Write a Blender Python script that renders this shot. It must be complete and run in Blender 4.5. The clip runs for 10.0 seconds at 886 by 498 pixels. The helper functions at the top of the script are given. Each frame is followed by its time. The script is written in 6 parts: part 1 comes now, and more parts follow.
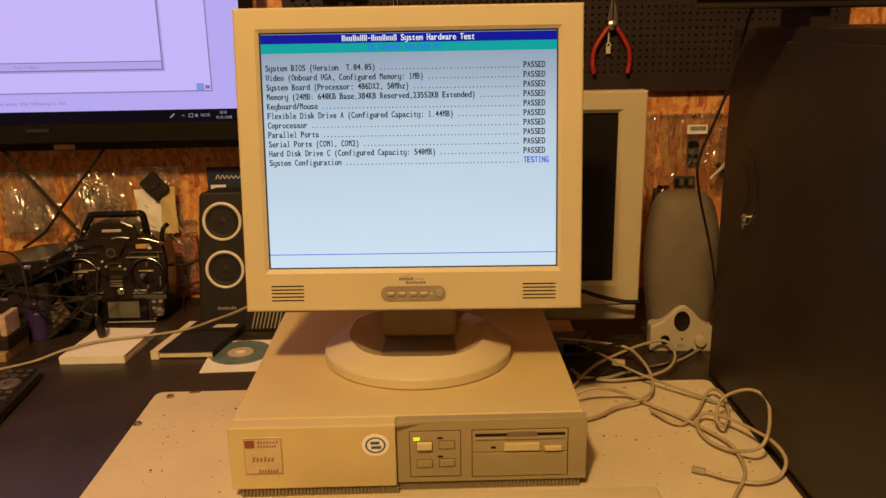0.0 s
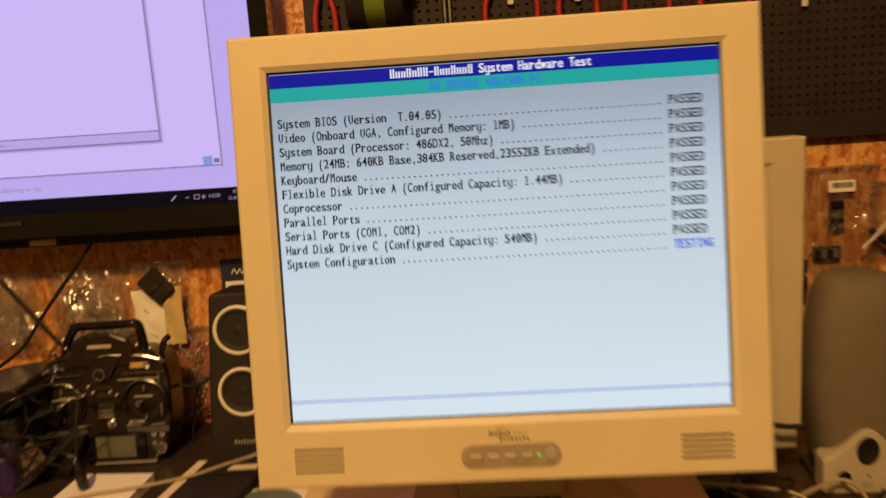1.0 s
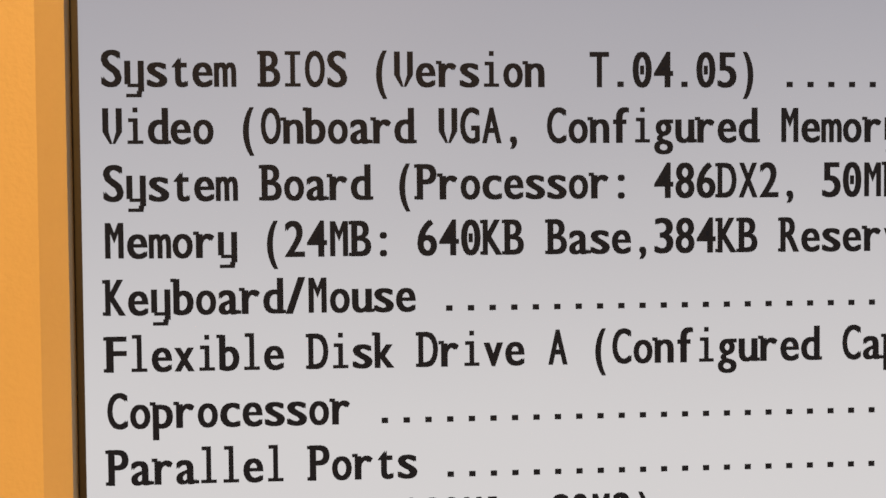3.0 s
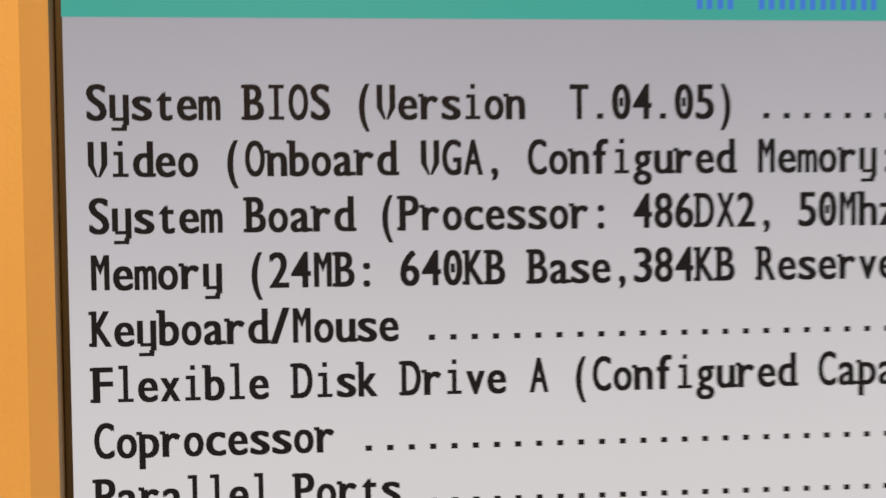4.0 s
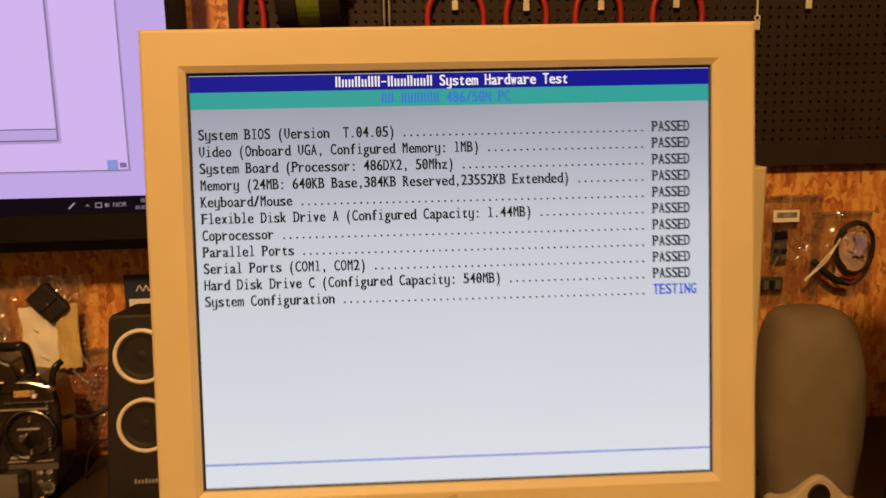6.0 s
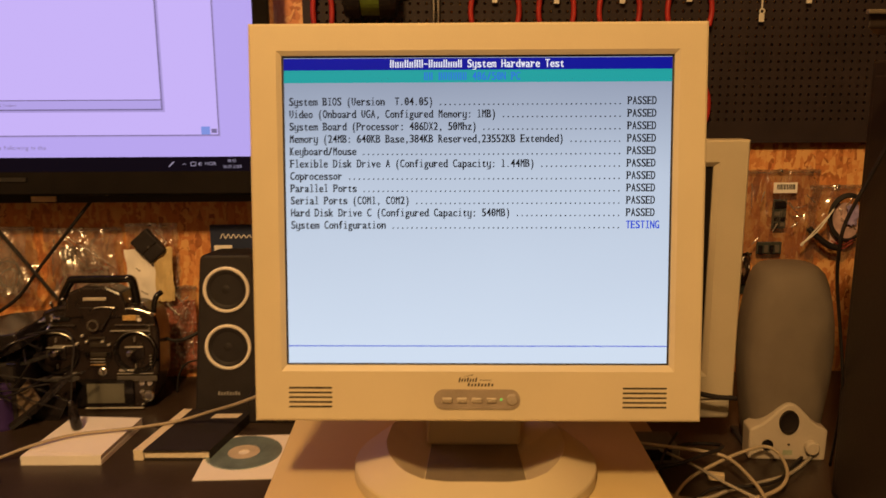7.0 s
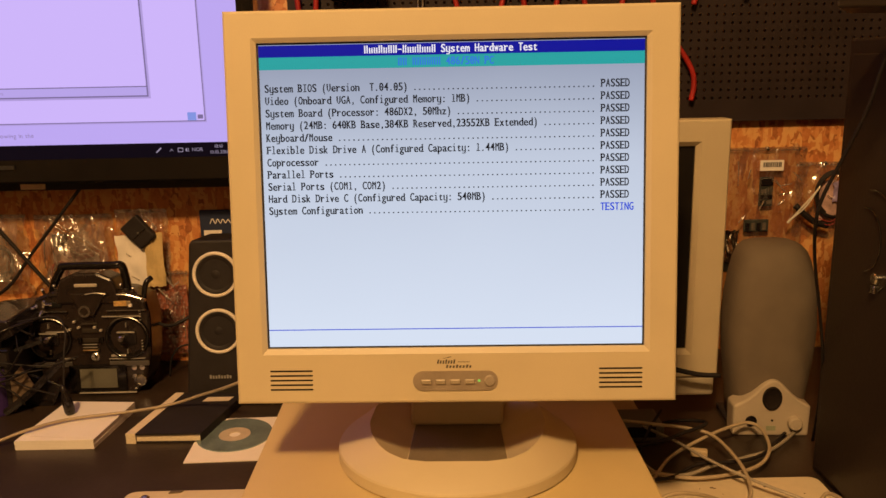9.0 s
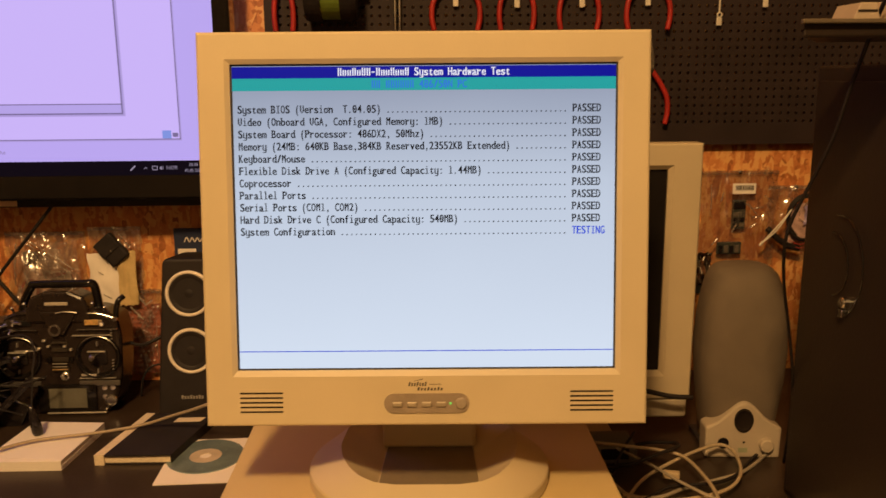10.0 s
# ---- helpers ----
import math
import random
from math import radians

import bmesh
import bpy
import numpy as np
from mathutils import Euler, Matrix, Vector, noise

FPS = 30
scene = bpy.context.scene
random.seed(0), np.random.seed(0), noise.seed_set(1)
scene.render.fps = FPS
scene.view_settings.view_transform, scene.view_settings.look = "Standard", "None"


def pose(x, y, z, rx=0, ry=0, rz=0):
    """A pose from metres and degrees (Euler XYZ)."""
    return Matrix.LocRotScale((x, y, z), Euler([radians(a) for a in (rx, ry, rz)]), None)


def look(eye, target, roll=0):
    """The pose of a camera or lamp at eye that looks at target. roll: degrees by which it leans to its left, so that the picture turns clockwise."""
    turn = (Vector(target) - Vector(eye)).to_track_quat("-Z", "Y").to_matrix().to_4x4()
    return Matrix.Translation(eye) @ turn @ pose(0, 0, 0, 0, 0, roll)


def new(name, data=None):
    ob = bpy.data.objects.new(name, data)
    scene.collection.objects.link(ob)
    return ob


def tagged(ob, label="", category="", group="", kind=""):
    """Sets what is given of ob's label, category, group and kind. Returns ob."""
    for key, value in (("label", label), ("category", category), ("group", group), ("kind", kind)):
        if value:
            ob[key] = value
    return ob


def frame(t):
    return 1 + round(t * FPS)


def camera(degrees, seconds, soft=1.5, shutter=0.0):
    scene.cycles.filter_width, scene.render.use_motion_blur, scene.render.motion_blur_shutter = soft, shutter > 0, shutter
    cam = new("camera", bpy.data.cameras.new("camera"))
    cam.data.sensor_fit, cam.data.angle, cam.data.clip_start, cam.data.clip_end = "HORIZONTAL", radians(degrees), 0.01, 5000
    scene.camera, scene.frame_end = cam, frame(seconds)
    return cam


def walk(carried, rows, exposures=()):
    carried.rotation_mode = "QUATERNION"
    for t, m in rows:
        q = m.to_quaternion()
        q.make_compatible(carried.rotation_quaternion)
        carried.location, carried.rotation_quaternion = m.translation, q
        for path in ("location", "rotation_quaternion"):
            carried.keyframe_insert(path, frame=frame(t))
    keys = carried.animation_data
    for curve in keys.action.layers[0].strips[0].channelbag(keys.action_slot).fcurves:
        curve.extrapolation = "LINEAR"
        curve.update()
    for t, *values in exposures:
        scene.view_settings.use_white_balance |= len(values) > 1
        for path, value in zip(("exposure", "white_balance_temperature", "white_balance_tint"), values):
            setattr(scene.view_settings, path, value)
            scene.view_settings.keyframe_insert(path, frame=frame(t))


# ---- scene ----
cam = camera(57.1, 10.0, soft=1.5, shutter=0.45)
PATH = [
    (0, (0.023, -0.012, 1.257), (0.049, 1.916, 0.725), -1.0),
    (0.1, (0.0229, -0.0112, 1.257), (0.0483, 1.917, 0.7258), -1.01),
    (0.2, (0.0225, -0.0083, 1.2569), (0.0463, 1.9206, 0.7282), -1.05),
    (0.5, (0.01, 0.081, 1.255), (-0.019, 2.03, 0.806), -2.2),
    (1, (-0.024, 0.318, 1.224), (-0.086, 2.283, 0.858), -3.8),
    (1.5, (-0.094, 0.58, 1.222), (-0.026, 2.556, 0.919), -2.8),
    (2, (-0.127, 0.715, 1.21), (-0.055, 2.695, 0.936), -0.5),
    (2.5, (-0.115, 0.778, 1.201), (0.049, 2.752, 0.921), -0.5),
    (2.7, (-0.114, 0.783, 1.2), (0.056, 2.753, 0.904), -0.2),
    (3.8, (-0.114, 0.787, 1.201), (0.067, 2.762, 0.938), -0.2),
    (4, (-0.112, 0.784, 1.207), (0.078, 2.752, 0.907), -0.2),
    (4.5, (-0.099, 0.713, 1.214), (0.117, 2.669, 0.861), 0.9),
    (5, (-0.086, 0.613, 1.226), (0.096, 2.57, 0.856), -0.6),
    (5.5, (-0.068, 0.516, 1.231), (0.112, 2.478, 0.885), -0.9),
    (6.8, (-0.031, 0.249, 1.232), (0.013, 2.209, 0.833), -0.6),
    (7, (-0.037, 0.22, 1.228), (-0.018, 2.179, 0.826), -0.3),
    (7.5, (-0.035, 0.167, 1.226), (-0.055, 2.113, 0.766), -0.3),
    (8, (-0.031, 0.213, 1.223), (-0.031, 2.159, 0.764), -0.8),
    (8.5, (-0.024, 0.228, 1.228), (-0.044, 2.177, 0.778), -1.6),
    (9, (-0.014, 0.213, 1.233), (-0.002, 2.162, 0.782), -1.1),
    (9.5, (-0.009, 0.213, 1.233), (0.002, 2.164, 0.796), -1.3),
    (10, (-0.007, 0.213, 1.237), (0.055, 2.17, 0.828), -0.4),
]
EXPOSURES = [(0.0, 0.0, 6400, 11), (0.5, -0.3, 6350, 12), (1.0, 0.04, 6850, 14), (1.5, 0.06, 7850, 18), (2.0, 0.05, 8350, 23), (2.5, 0.1, 8450, 24), (4.0, 0.07, 8500, 27), (4.5, 0.05, 8600, 26), (5.0, 0.06, 8600, 24), (5.5, 0.03, 8150, 23), (7.0, -0.02, 6550, 20), (7.5, -0.09, 6350, 17), (8.0, -0.12, 6350, 17), (8.5, 0.03, 6450, 18), (9.0, 0.03, 6700, 23), (10.0, 0.0, 6650, 21)]
walk(cam, [(t, look(eye, target, roll)) for t, eye, target, roll in PATH], EXPOSURES)

# ---------------------------------------------------------------- light
world = bpy.data.worlds.new("room_air")
scene.world = world
world.use_nodes = True
world.node_tree.nodes["Background"].inputs[0].default_value = (1.0, 0.66, 0.36, 1)
world.node_tree.nodes["Background"].inputs[1].default_value = 0.006


def ceiling_bulb(x, y, z, watts, radius):
    data = bpy.data.lights.new("ceiling_bulb", "POINT")
    data.energy, data.color, data.shadow_soft_size = watts, (1.0, 0.625, 0.235), radius
    ob = new("ceiling_bulb", data)
    ob.location = (x, y, z)
    return ob


ceiling_bulb(-0.42, -0.75, 2.74, 216, 0.1)

# ---------------------------------------------------------------- materials


def mat(name, color, rough=0.5, metal=0.0, vary=0.12, scale=40, fine=400, bump=0.0, emit=None, strength=0.0, coat=0.0, spec=0.5):
    """Painted, plastic or metal surface with blotches, fine grain and slight relief."""
    m = bpy.data.materials.new(name)
    m.use_nodes = True
    nt = m.node_tree
    b = nt.nodes["Principled BSDF"]
    b.inputs["Roughness"].default_value = rough
    b.inputs["Metallic"].default_value = metal
    b.inputs["Coat Weight"].default_value = coat
    b.inputs["Specular IOR Level"].default_value = spec
    tc = nt.nodes.new("ShaderNodeTexCoord")
    n1 = nt.nodes.new("ShaderNodeTexNoise")
    n1.inputs["Scale"].default_value, n1.inputs["Detail"].default_value = scale, 4
    n2 = nt.nodes.new("ShaderNodeTexNoise")
    n2.inputs["Scale"].default_value, n2.inputs["Detail"].default_value = fine, 2
    nt.links.new(tc.outputs["Object"], n1.inputs["Vector"])
    nt.links.new(tc.outputs["Object"], n2.inputs["Vector"])
    mix = nt.nodes.new("ShaderNodeMath")
    mix.operation = "MULTIPLY_ADD"
    nt.links.new(n2.outputs["Fac"], mix.inputs[0])
    mix.inputs[1].default_value = 0.35
    nt.links.new(n1.outputs["Fac"], mix.inputs[2])
    ramp = nt.nodes.new("ShaderNodeValToRGB")
    ramp.color_ramp.elements[0].position, ramp.color_ramp.elements[1].position = 0.45, 0.9
    lo, hi = 1 - vary, 1 + vary
    ramp.color_ramp.elements[0].color = (*[min(1, c * lo) for c in color], 1)
    ramp.color_ramp.elements[1].color = (*[min(1, c * hi) for c in color], 1)
    nt.links.new(mix.outputs[0], ramp.inputs["Fac"])
    nt.links.new(ramp.outputs["Color"], b.inputs["Base Color"])
    rr = nt.nodes.new("ShaderNodeMapRange")
    rr.inputs["To Min"].default_value, rr.inputs["To Max"].default_value = max(0, rough - 0.08), min(1, rough + 0.08)
    nt.links.new(n1.outputs["Fac"], rr.inputs["Value"])
    nt.links.new(rr.outputs["Result"], b.inputs["Roughness"])
    if bump:
        bp = nt.nodes.new("ShaderNodeBump")
        bp.inputs["Strength"].default_value, bp.inputs["Distance"].default_value = bump, 0.001
        nt.links.new(n2.outputs["Fac"], bp.inputs["Height"])
        nt.links.new(bp.outputs["Normal"], b.inputs["Normal"])
    if emit:
        b.inputs["Emission Color"].default_value = (*emit, 1)
        b.inputs["Emission Strength"].default_value = strength
    return m


def glow(name, color, strength=1.0, rough=0.35, base=0.004):
    """A lit display area: gives off light and has a dull panel surface."""
    m = bpy.data.materials.new(name)
    m.use_nodes = True
    b = m.node_tree.nodes["Principled BSDF"]
    b.inputs["Base Color"].default_value = (base, base, base, 1)
    b.inputs["Roughness"].default_value = rough
    b.inputs["Specular IOR Level"].default_value = 0.08
    b.inputs["Emission Color"].default_value = (*color, 1)
    b.inputs["Emission Strength"].default_value = strength
    return m


def backlit(name, low, high, strength, axis):
    """A backlit panel, slightly uneven; viewing-angle dimming is painted into its glow along axis."""
    m = glow(name, low, strength)
    nt = m.node_tree
    b = nt.nodes["Principled BSDF"]
    tc = nt.nodes.new("ShaderNodeTexCoord")
    sep = nt.nodes.new("ShaderNodeSeparateXYZ")
    nt.links.new(tc.outputs["Generated"], sep.inputs[0])
    noise_tex = nt.nodes.new("ShaderNodeTexNoise")
    noise_tex.inputs["Scale"].default_value = 2.5
    nt.links.new(tc.outputs["Generated"], noise_tex.inputs["Vector"])
    add = nt.nodes.new("ShaderNodeMath")
    add.operation = "MULTIPLY_ADD"
    nt.links.new(noise_tex.outputs["Fac"], add.inputs[0])
    add.inputs[1].default_value = 0.1
    nt.links.new(sep.outputs[axis], add.inputs[2])
    ramp = nt.nodes.new("ShaderNodeValToRGB")
    ramp.color_ramp.elements[0].position, ramp.color_ramp.elements[1].position = 0.1, 1.03
    ramp.color_ramp.elements[0].color, ramp.color_ramp.elements[1].color = (*low, 1), (*high, 1)
    e = ramp.color_ramp.elements.new(0.66)
    e.color = (*[0.62 * c + 0.38 * a for a, c in zip(high, low)], 1)
    nt.links.new(add.outputs[0], ramp.inputs["Fac"])
    nt.links.new(ramp.outputs["Color"], b.inputs["Emission Color"])
    return m


def osb_material():
    """Pressed strand board: layers of long flakes lying every way, resin-brown gaps."""
    m = bpy.data.materials.new("strand_board")
    m.use_nodes = True
    nt = m.node_tree
    b = nt.nodes["Principled BSDF"]
    tc = nt.nodes.new("ShaderNodeTexCoord")
    layers = []
    for k, (turn, sx, sz) in enumerate(((1.0, 125, 34), (-0.8, 115, 30), (1.65, 138, 38))):
        mp = nt.nodes.new("ShaderNodeMapping")
        mp.inputs["Rotation"].default_value = (0, turn, 0)
        mp.inputs["Scale"].default_value = (sx, 1, sz)
        mp.inputs["Location"].default_value = (k * 3.7, 0, k * 1.9)
        nt.links.new(tc.outputs["Object"], mp.inputs["Vector"])
        vo = nt.nodes.new("ShaderNodeTexVoronoi")
        vo.voronoi_dimensions = "3D"
        vo.inputs["Scale"].default_value = 1.0
        nt.links.new(mp.outputs["Vector"], vo.inputs["Vector"])
        layers.append(vo)
    pick = nt.nodes.new("ShaderNodeTexNoise")
    pick.inputs["Scale"].default_value, pick.inputs["Detail"].default_value = 40, 3
    nt.links.new(tc.outputs["Object"], pick.inputs["Vector"])
    steps = []
    for edge in (0.45, 0.55):
        gt = nt.nodes.new("ShaderNodeMath")
        gt.operation, gt.inputs[1].default_value = "GREATER_THAN", edge
        nt.links.new(pick.outputs["Fac"], gt.inputs[0])
        steps.append(gt)
    last = None
    for vo, gate in zip(layers, (None, *steps)):
        sep = nt.nodes.new("ShaderNodeSeparateColor")
        nt.links.new(vo.outputs["Color"], sep.inputs[0])
        if last is None:
            last = sep.outputs[0]
        else:
            mx = nt.nodes.new("ShaderNodeMix")
            nt.links.new(gate.outputs[0], mx.inputs[0])
            nt.links.new(last, mx.inputs[2])
            nt.links.new(sep.outputs[0], mx.inputs[3])
            last = mx.outputs[0]
    grain = nt.nodes.new("ShaderNodeTexNoise")
    grain.inputs["Scale"].default_value, grain.inputs["Detail"].default_value = 160, 5
    nt.links.new(tc.outputs["Object"], grain.inputs["Vector"])
    add = nt.nodes.new("ShaderNodeMath")
    add.operation = "MULTIPLY_ADD"
    nt.links.new(grain.outputs["Fac"], add.inputs[0])
    add.inputs[1].default_value = 0.5
    nt.links.new(last, add.inputs[2])
    ramp = nt.nodes.new("ShaderNodeValToRGB")
    cr = ramp.color_ramp
    cr.elements[0].position, cr.elements[0].color = 0.2, (0.316, 0.097, 0.026, 1)
    cr.elements[1].position, cr.elements[1].color = 1.25, (0.746, 0.397, 0.139, 1)
    e = cr.elements.new(0.42)
    e.color = (0.542, 0.185, 0.050, 1)
    e = cr.elements.new(0.85)
    e.color = (0.678, 0.283, 0.084, 1)
    nt.links.new(add.outputs[0], ramp.inputs["Fac"])
    nt.links.new(ramp.outputs["Color"], b.inputs["Base Color"])
    b.inputs["Roughness"].default_value = 0.6
    bp = nt.nodes.new("ShaderNodeBump")
    bp.inputs["Strength"].default_value, bp.inputs["Distance"].default_value = 0.6, 0.0015
    nt.links.new(add.outputs[0], bp.inputs["Height"])
    nt.links.new(bp.outputs["Normal"], b.inputs["Normal"])
    return m


def film_material(name, tint=(0.97, 0.95, 0.92), see=0.7, milky=0.12):
    """Thin clear plastic film: mostly clear, with sharp crinkled glints."""
    m = bpy.data.materials.new(name)
    m.use_nodes = True
    nt = m.node_tree
    out = nt.nodes["Material Output"]
    nt.nodes.remove(nt.nodes["Principled BSDF"])
    clear = nt.nodes.new("ShaderNodeBsdfTransparent")
    clear.inputs[0].default_value = (*tint, 1)
    shine = nt.nodes.new("ShaderNodeBsdfGlossy")
    shine.inputs["Roughness"].default_value = 0.2
    milk = nt.nodes.new("ShaderNodeBsdfDiffuse")
    milk.inputs[0].default_value = (0.7, 0.62, 0.55, 1)
    tc = nt.nodes.new("ShaderNodeTexCoord")
    n = nt.nodes.new("ShaderNodeTexNoise")
    n.inputs["Scale"].default_value, n.inputs["Detail"].default_value, n.inputs["Distortion"].default_value = 38, 2, 0.8
    folds = nt.nodes.new("ShaderNodeMapping")
    folds.inputs["Rotation"].default_value = (0, 0.7, 0)
    folds.inputs["Scale"].default_value = (1.0, 1.0, 0.22)
    nt.links.new(tc.outputs["Object"], folds.inputs["Vector"])
    nt.links.new(folds.outputs["Vector"], n.inputs["Vector"])
    bp = nt.nodes.new("ShaderNodeBump")
    bp.inputs["Strength"].default_value, bp.inputs["Distance"].default_value = 1.0, 0.012
    nt.links.new(n.outputs["Fac"], bp.inputs["Height"])
    nt.links.new(bp.outputs["Normal"], shine.inputs["Normal"])
    m1 = nt.nodes.new("ShaderNodeMixShader")
    m1.inputs[0].default_value = milky
    nt.links.new(shine.outputs[0], m1.inputs[1])
    nt.links.new(milk.outputs[0], m1.inputs[2])
    m2 = nt.nodes.new("ShaderNodeMixShader")
    m2.inputs[0].default_value = see
    nt.links.new(m1.outputs[0], m2.inputs[1])
    nt.links.new(clear.outputs[0], m2.inputs[2])
    nt.links.new(m2.outputs[0], out.inputs["Surface"])
    return m


BEIGE = mat("monitor_beige_plastic", (0.585, 0.49, 0.32), 0.5, vary=0.03, scale=18, fine=900, bump=0.12)
CASE = mat("computer_beige_paint", (0.61, 0.48, 0.245), 0.48, vary=0.04, scale=14, fine=800, bump=0.15)
FRONT = mat("computer_front_plastic", (0.58, 0.465, 0.25), 0.5, vary=0.04, scale=20, fine=700, bump=0.12)
TAUPE = mat("computer_taupe_plastic", (0.335, 0.265, 0.15), 0.5, vary=0.05, scale=22, fine=700, bump=0.12)
DARKGAP = mat("dark_gap", (0.014, 0.009, 0.007), 0.8, spec=0.2)
INK = mat("black_ink", (0.02, 0.018, 0.016), 0.6)
BLACK = mat("black_plastic", (0.015, 0.0118, 0.0125), 0.22, vary=0.25, scale=60, spec=0.5)
RADIO = mat("brown_black_plastic", (0.021, 0.0145, 0.0125), 0.24, vary=0.25, scale=60, spec=0.5)
BLACKM = mat("black_matte_plastic", (0.02, 0.0158, 0.016), 0.6, vary=0.2, scale=50, bump=0.2, spec=0.3)
GLOSSB = mat("glossy_black_plastic", (0.009, 0.0075, 0.0072), 0.15, vary=0.2, coat=0.25, spec=0.4)
RUBBER = mat("black_cable_rubber", (0.014, 0.0108, 0.0108), 0.6, spec=0.3)
CABLEB = mat("beige_cable_plastic", (0.4, 0.32, 0.215), 0.45, vary=0.1, scale=60)
CABLEG = mat("grey_cable_plastic", (0.32, 0.28, 0.22), 0.45, vary=0.1, scale=60)
DESK = mat("black_brown_desk_laminate", (0.037, 0.0245, 0.0175), 0.34, vary=0.35, scale=9, fine=160, bump=0.05, spec=0.35)
BOARD = mat("cream_painted_sheet", (0.64, 0.54, 0.375), 0.5, vary=0.09, scale=7, fine=120, bump=0.08)
PEG = mat("dark_brown_pegboard_paint", (0.025, 0.0158, 0.0155), 0.6, vary=0.18, scale=16, fine=300, bump=0.15, spec=0.25)
CABINET = mat("black_brown_cabinet_paint", (0.0235, 0.0158, 0.012), 0.45, vary=0.25, scale=5, fine=250, bump=0.12, spec=0.3)
OSB = osb_material()
PLASTER = mat("workshop_wall_paint", (0.12, 0.1, 0.08), 0.85, vary=0.05, scale=3, fine=120, bump=0.2)
CEILINGM = mat("pale_ceiling_paint", (0.2, 0.18, 0.15), 0.9, vary=0.04, scale=3, fine=120, bump=0.2)
FLOORM = mat("brown_floor_boards", (0.14, 0.09, 0.05), 0.5, vary=0.25, scale=4, fine=60, bump=0.1)
WHITEP = mat("white_paper", (0.86, 0.8, 0.75), 0.8, vary=0.04, scale=12)
CREAM = mat("cream_page_edges", (0.73, 0.62, 0.46), 0.8, vary=0.1, scale=300)
STEEL = mat("bright_steel", (0.62, 0.6, 0.57), 0.25, 1.0, vary=0.1)
WMON = mat("white_monitor_plastic", (0.51, 0.43, 0.29), 0.5, vary=0.04, scale=18, fine=700, bump=0.1)
GREYCLOTH = mat("grey_speaker_cloth", (0.155, 0.122, 0.088), 0.85, vary=0.1, scale=30, fine=1500, bump=0.6)
LGREY = mat("light_grey_plastic", (0.46, 0.39, 0.3), 0.35, vary=0.05, scale=30)
CARTON = mat("cream_carton", (0.42, 0.34, 0.26), 0.75, vary=0.08, scale=30)
RED = mat("red_handle_rubber", (0.36, 0.022, 0.016), 0.4, vary=0.2, scale=50)
GREEN = mat("green_plastic", (0.16, 0.24, 0.03), 0.45, vary=0.15, scale=50)
PURPLE = mat("purple_plastic", (0.045, 0.022, 0.125), 0.4, vary=0.15, scale=40)
NAVY = mat("navy_card", (0.02, 0.03, 0.075), 0.5, vary=0.1)
FILM = film_material("clear_bag_film", see=0.68, milky=0.14)

LCD = backlit("lcd_backlight", (0.675, 0.835, 0.95), (0.3, 0.375, 0.485), 0.9, 2)
LCDBLUE = glow("lcd_dark_blue", (0.0, 0.006, 0.32), 0.9)
LCDTEAL = glow("lcd_teal", (0.0, 0.395, 0.375), 0.9)
LCDTEXT = glow("lcd_black_letters", (0.012, 0.016, 0.022), 0.6)
LCDWHITE = glow("lcd_white_letters", (0.8, 0.85, 0.9), 0.95)
LCDCYANBLUE = glow("lcd_blue_letters", (0.02, 0.2, 0.75), 0.9)
LCDTEST = glow("lcd_testing_blue", (0.02, 0.08, 0.72), 0.9)

# ---------------------------------------------------------------- mesh helpers


def part(name, bm, material, parent=None, label="", at=None, smooth=False):
    """Links a bmesh as one mesh object, under a thing or a part."""
    if at is not None:
        bm.transform(at)
    me = bpy.data.meshes.new(name)
    bm.normal_update()
    if smooth:
        for f in bm.faces:
            f.smooth = True
    bm.to_mesh(me)
    bm.free()
    me.materials.append(material)
    ob = new(name, me)
    if parent is not None:
        ob.parent = parent
    if label:
        ob["label"] = label
    return ob


def thing(name, label, category, m=None, group="", kind=""):
    ob = new(name)
    ob.empty_display_size = 0.02
    ob.matrix_basis = m or Matrix()
    return tagged(ob, label, category, group, kind)


def box(x0, x1, y0, y1, z0, z1, bevel=0.0, seg=2, bm=None):
    b = bmesh.new()
    bmesh.ops.create_cube(b, size=1, matrix=Matrix.LocRotScale(((x0 + x1) / 2, (y0 + y1) / 2, (z0 + z1) / 2), None, (abs(x1 - x0), abs(y1 - y0), abs(z1 - z0))))
    if bevel:
        bmesh.ops.bevel(b, geom=list(b.edges), offset=bevel, segments=seg, affect="EDGES", profile=0.5)
    return join(bm, b)


def join(bm, b):
    if bm is None:
        return b
    me = bpy.data.meshes.new("joined")
    b.to_mesh(me)
    b.free()
    bm.from_mesh(me)
    bpy.data.meshes.remove(me)
    return bm


def prism(outline, y0, y1, bevel=0.0, bm=None, seg=2):
    """An outline in x and z, pushed from y0 back to y1."""
    b = bmesh.new()
    f = b.faces.new([b.verts.new((x, y0, z)) for x, z in outline])
    got = bmesh.ops.extrude_face_region(b, geom=[f])
    for v in got["geom"]:
        if isinstance(v, bmesh.types.BMVert):
            v.co.y = y1
    bmesh.ops.recalc_face_normals(b, faces=list(b.faces))
    if bevel:
        bmesh.ops.bevel(b, geom=list(b.edges), offset=bevel, segments=seg, affect="EDGES", profile=0.5)
    return join(bm, b)


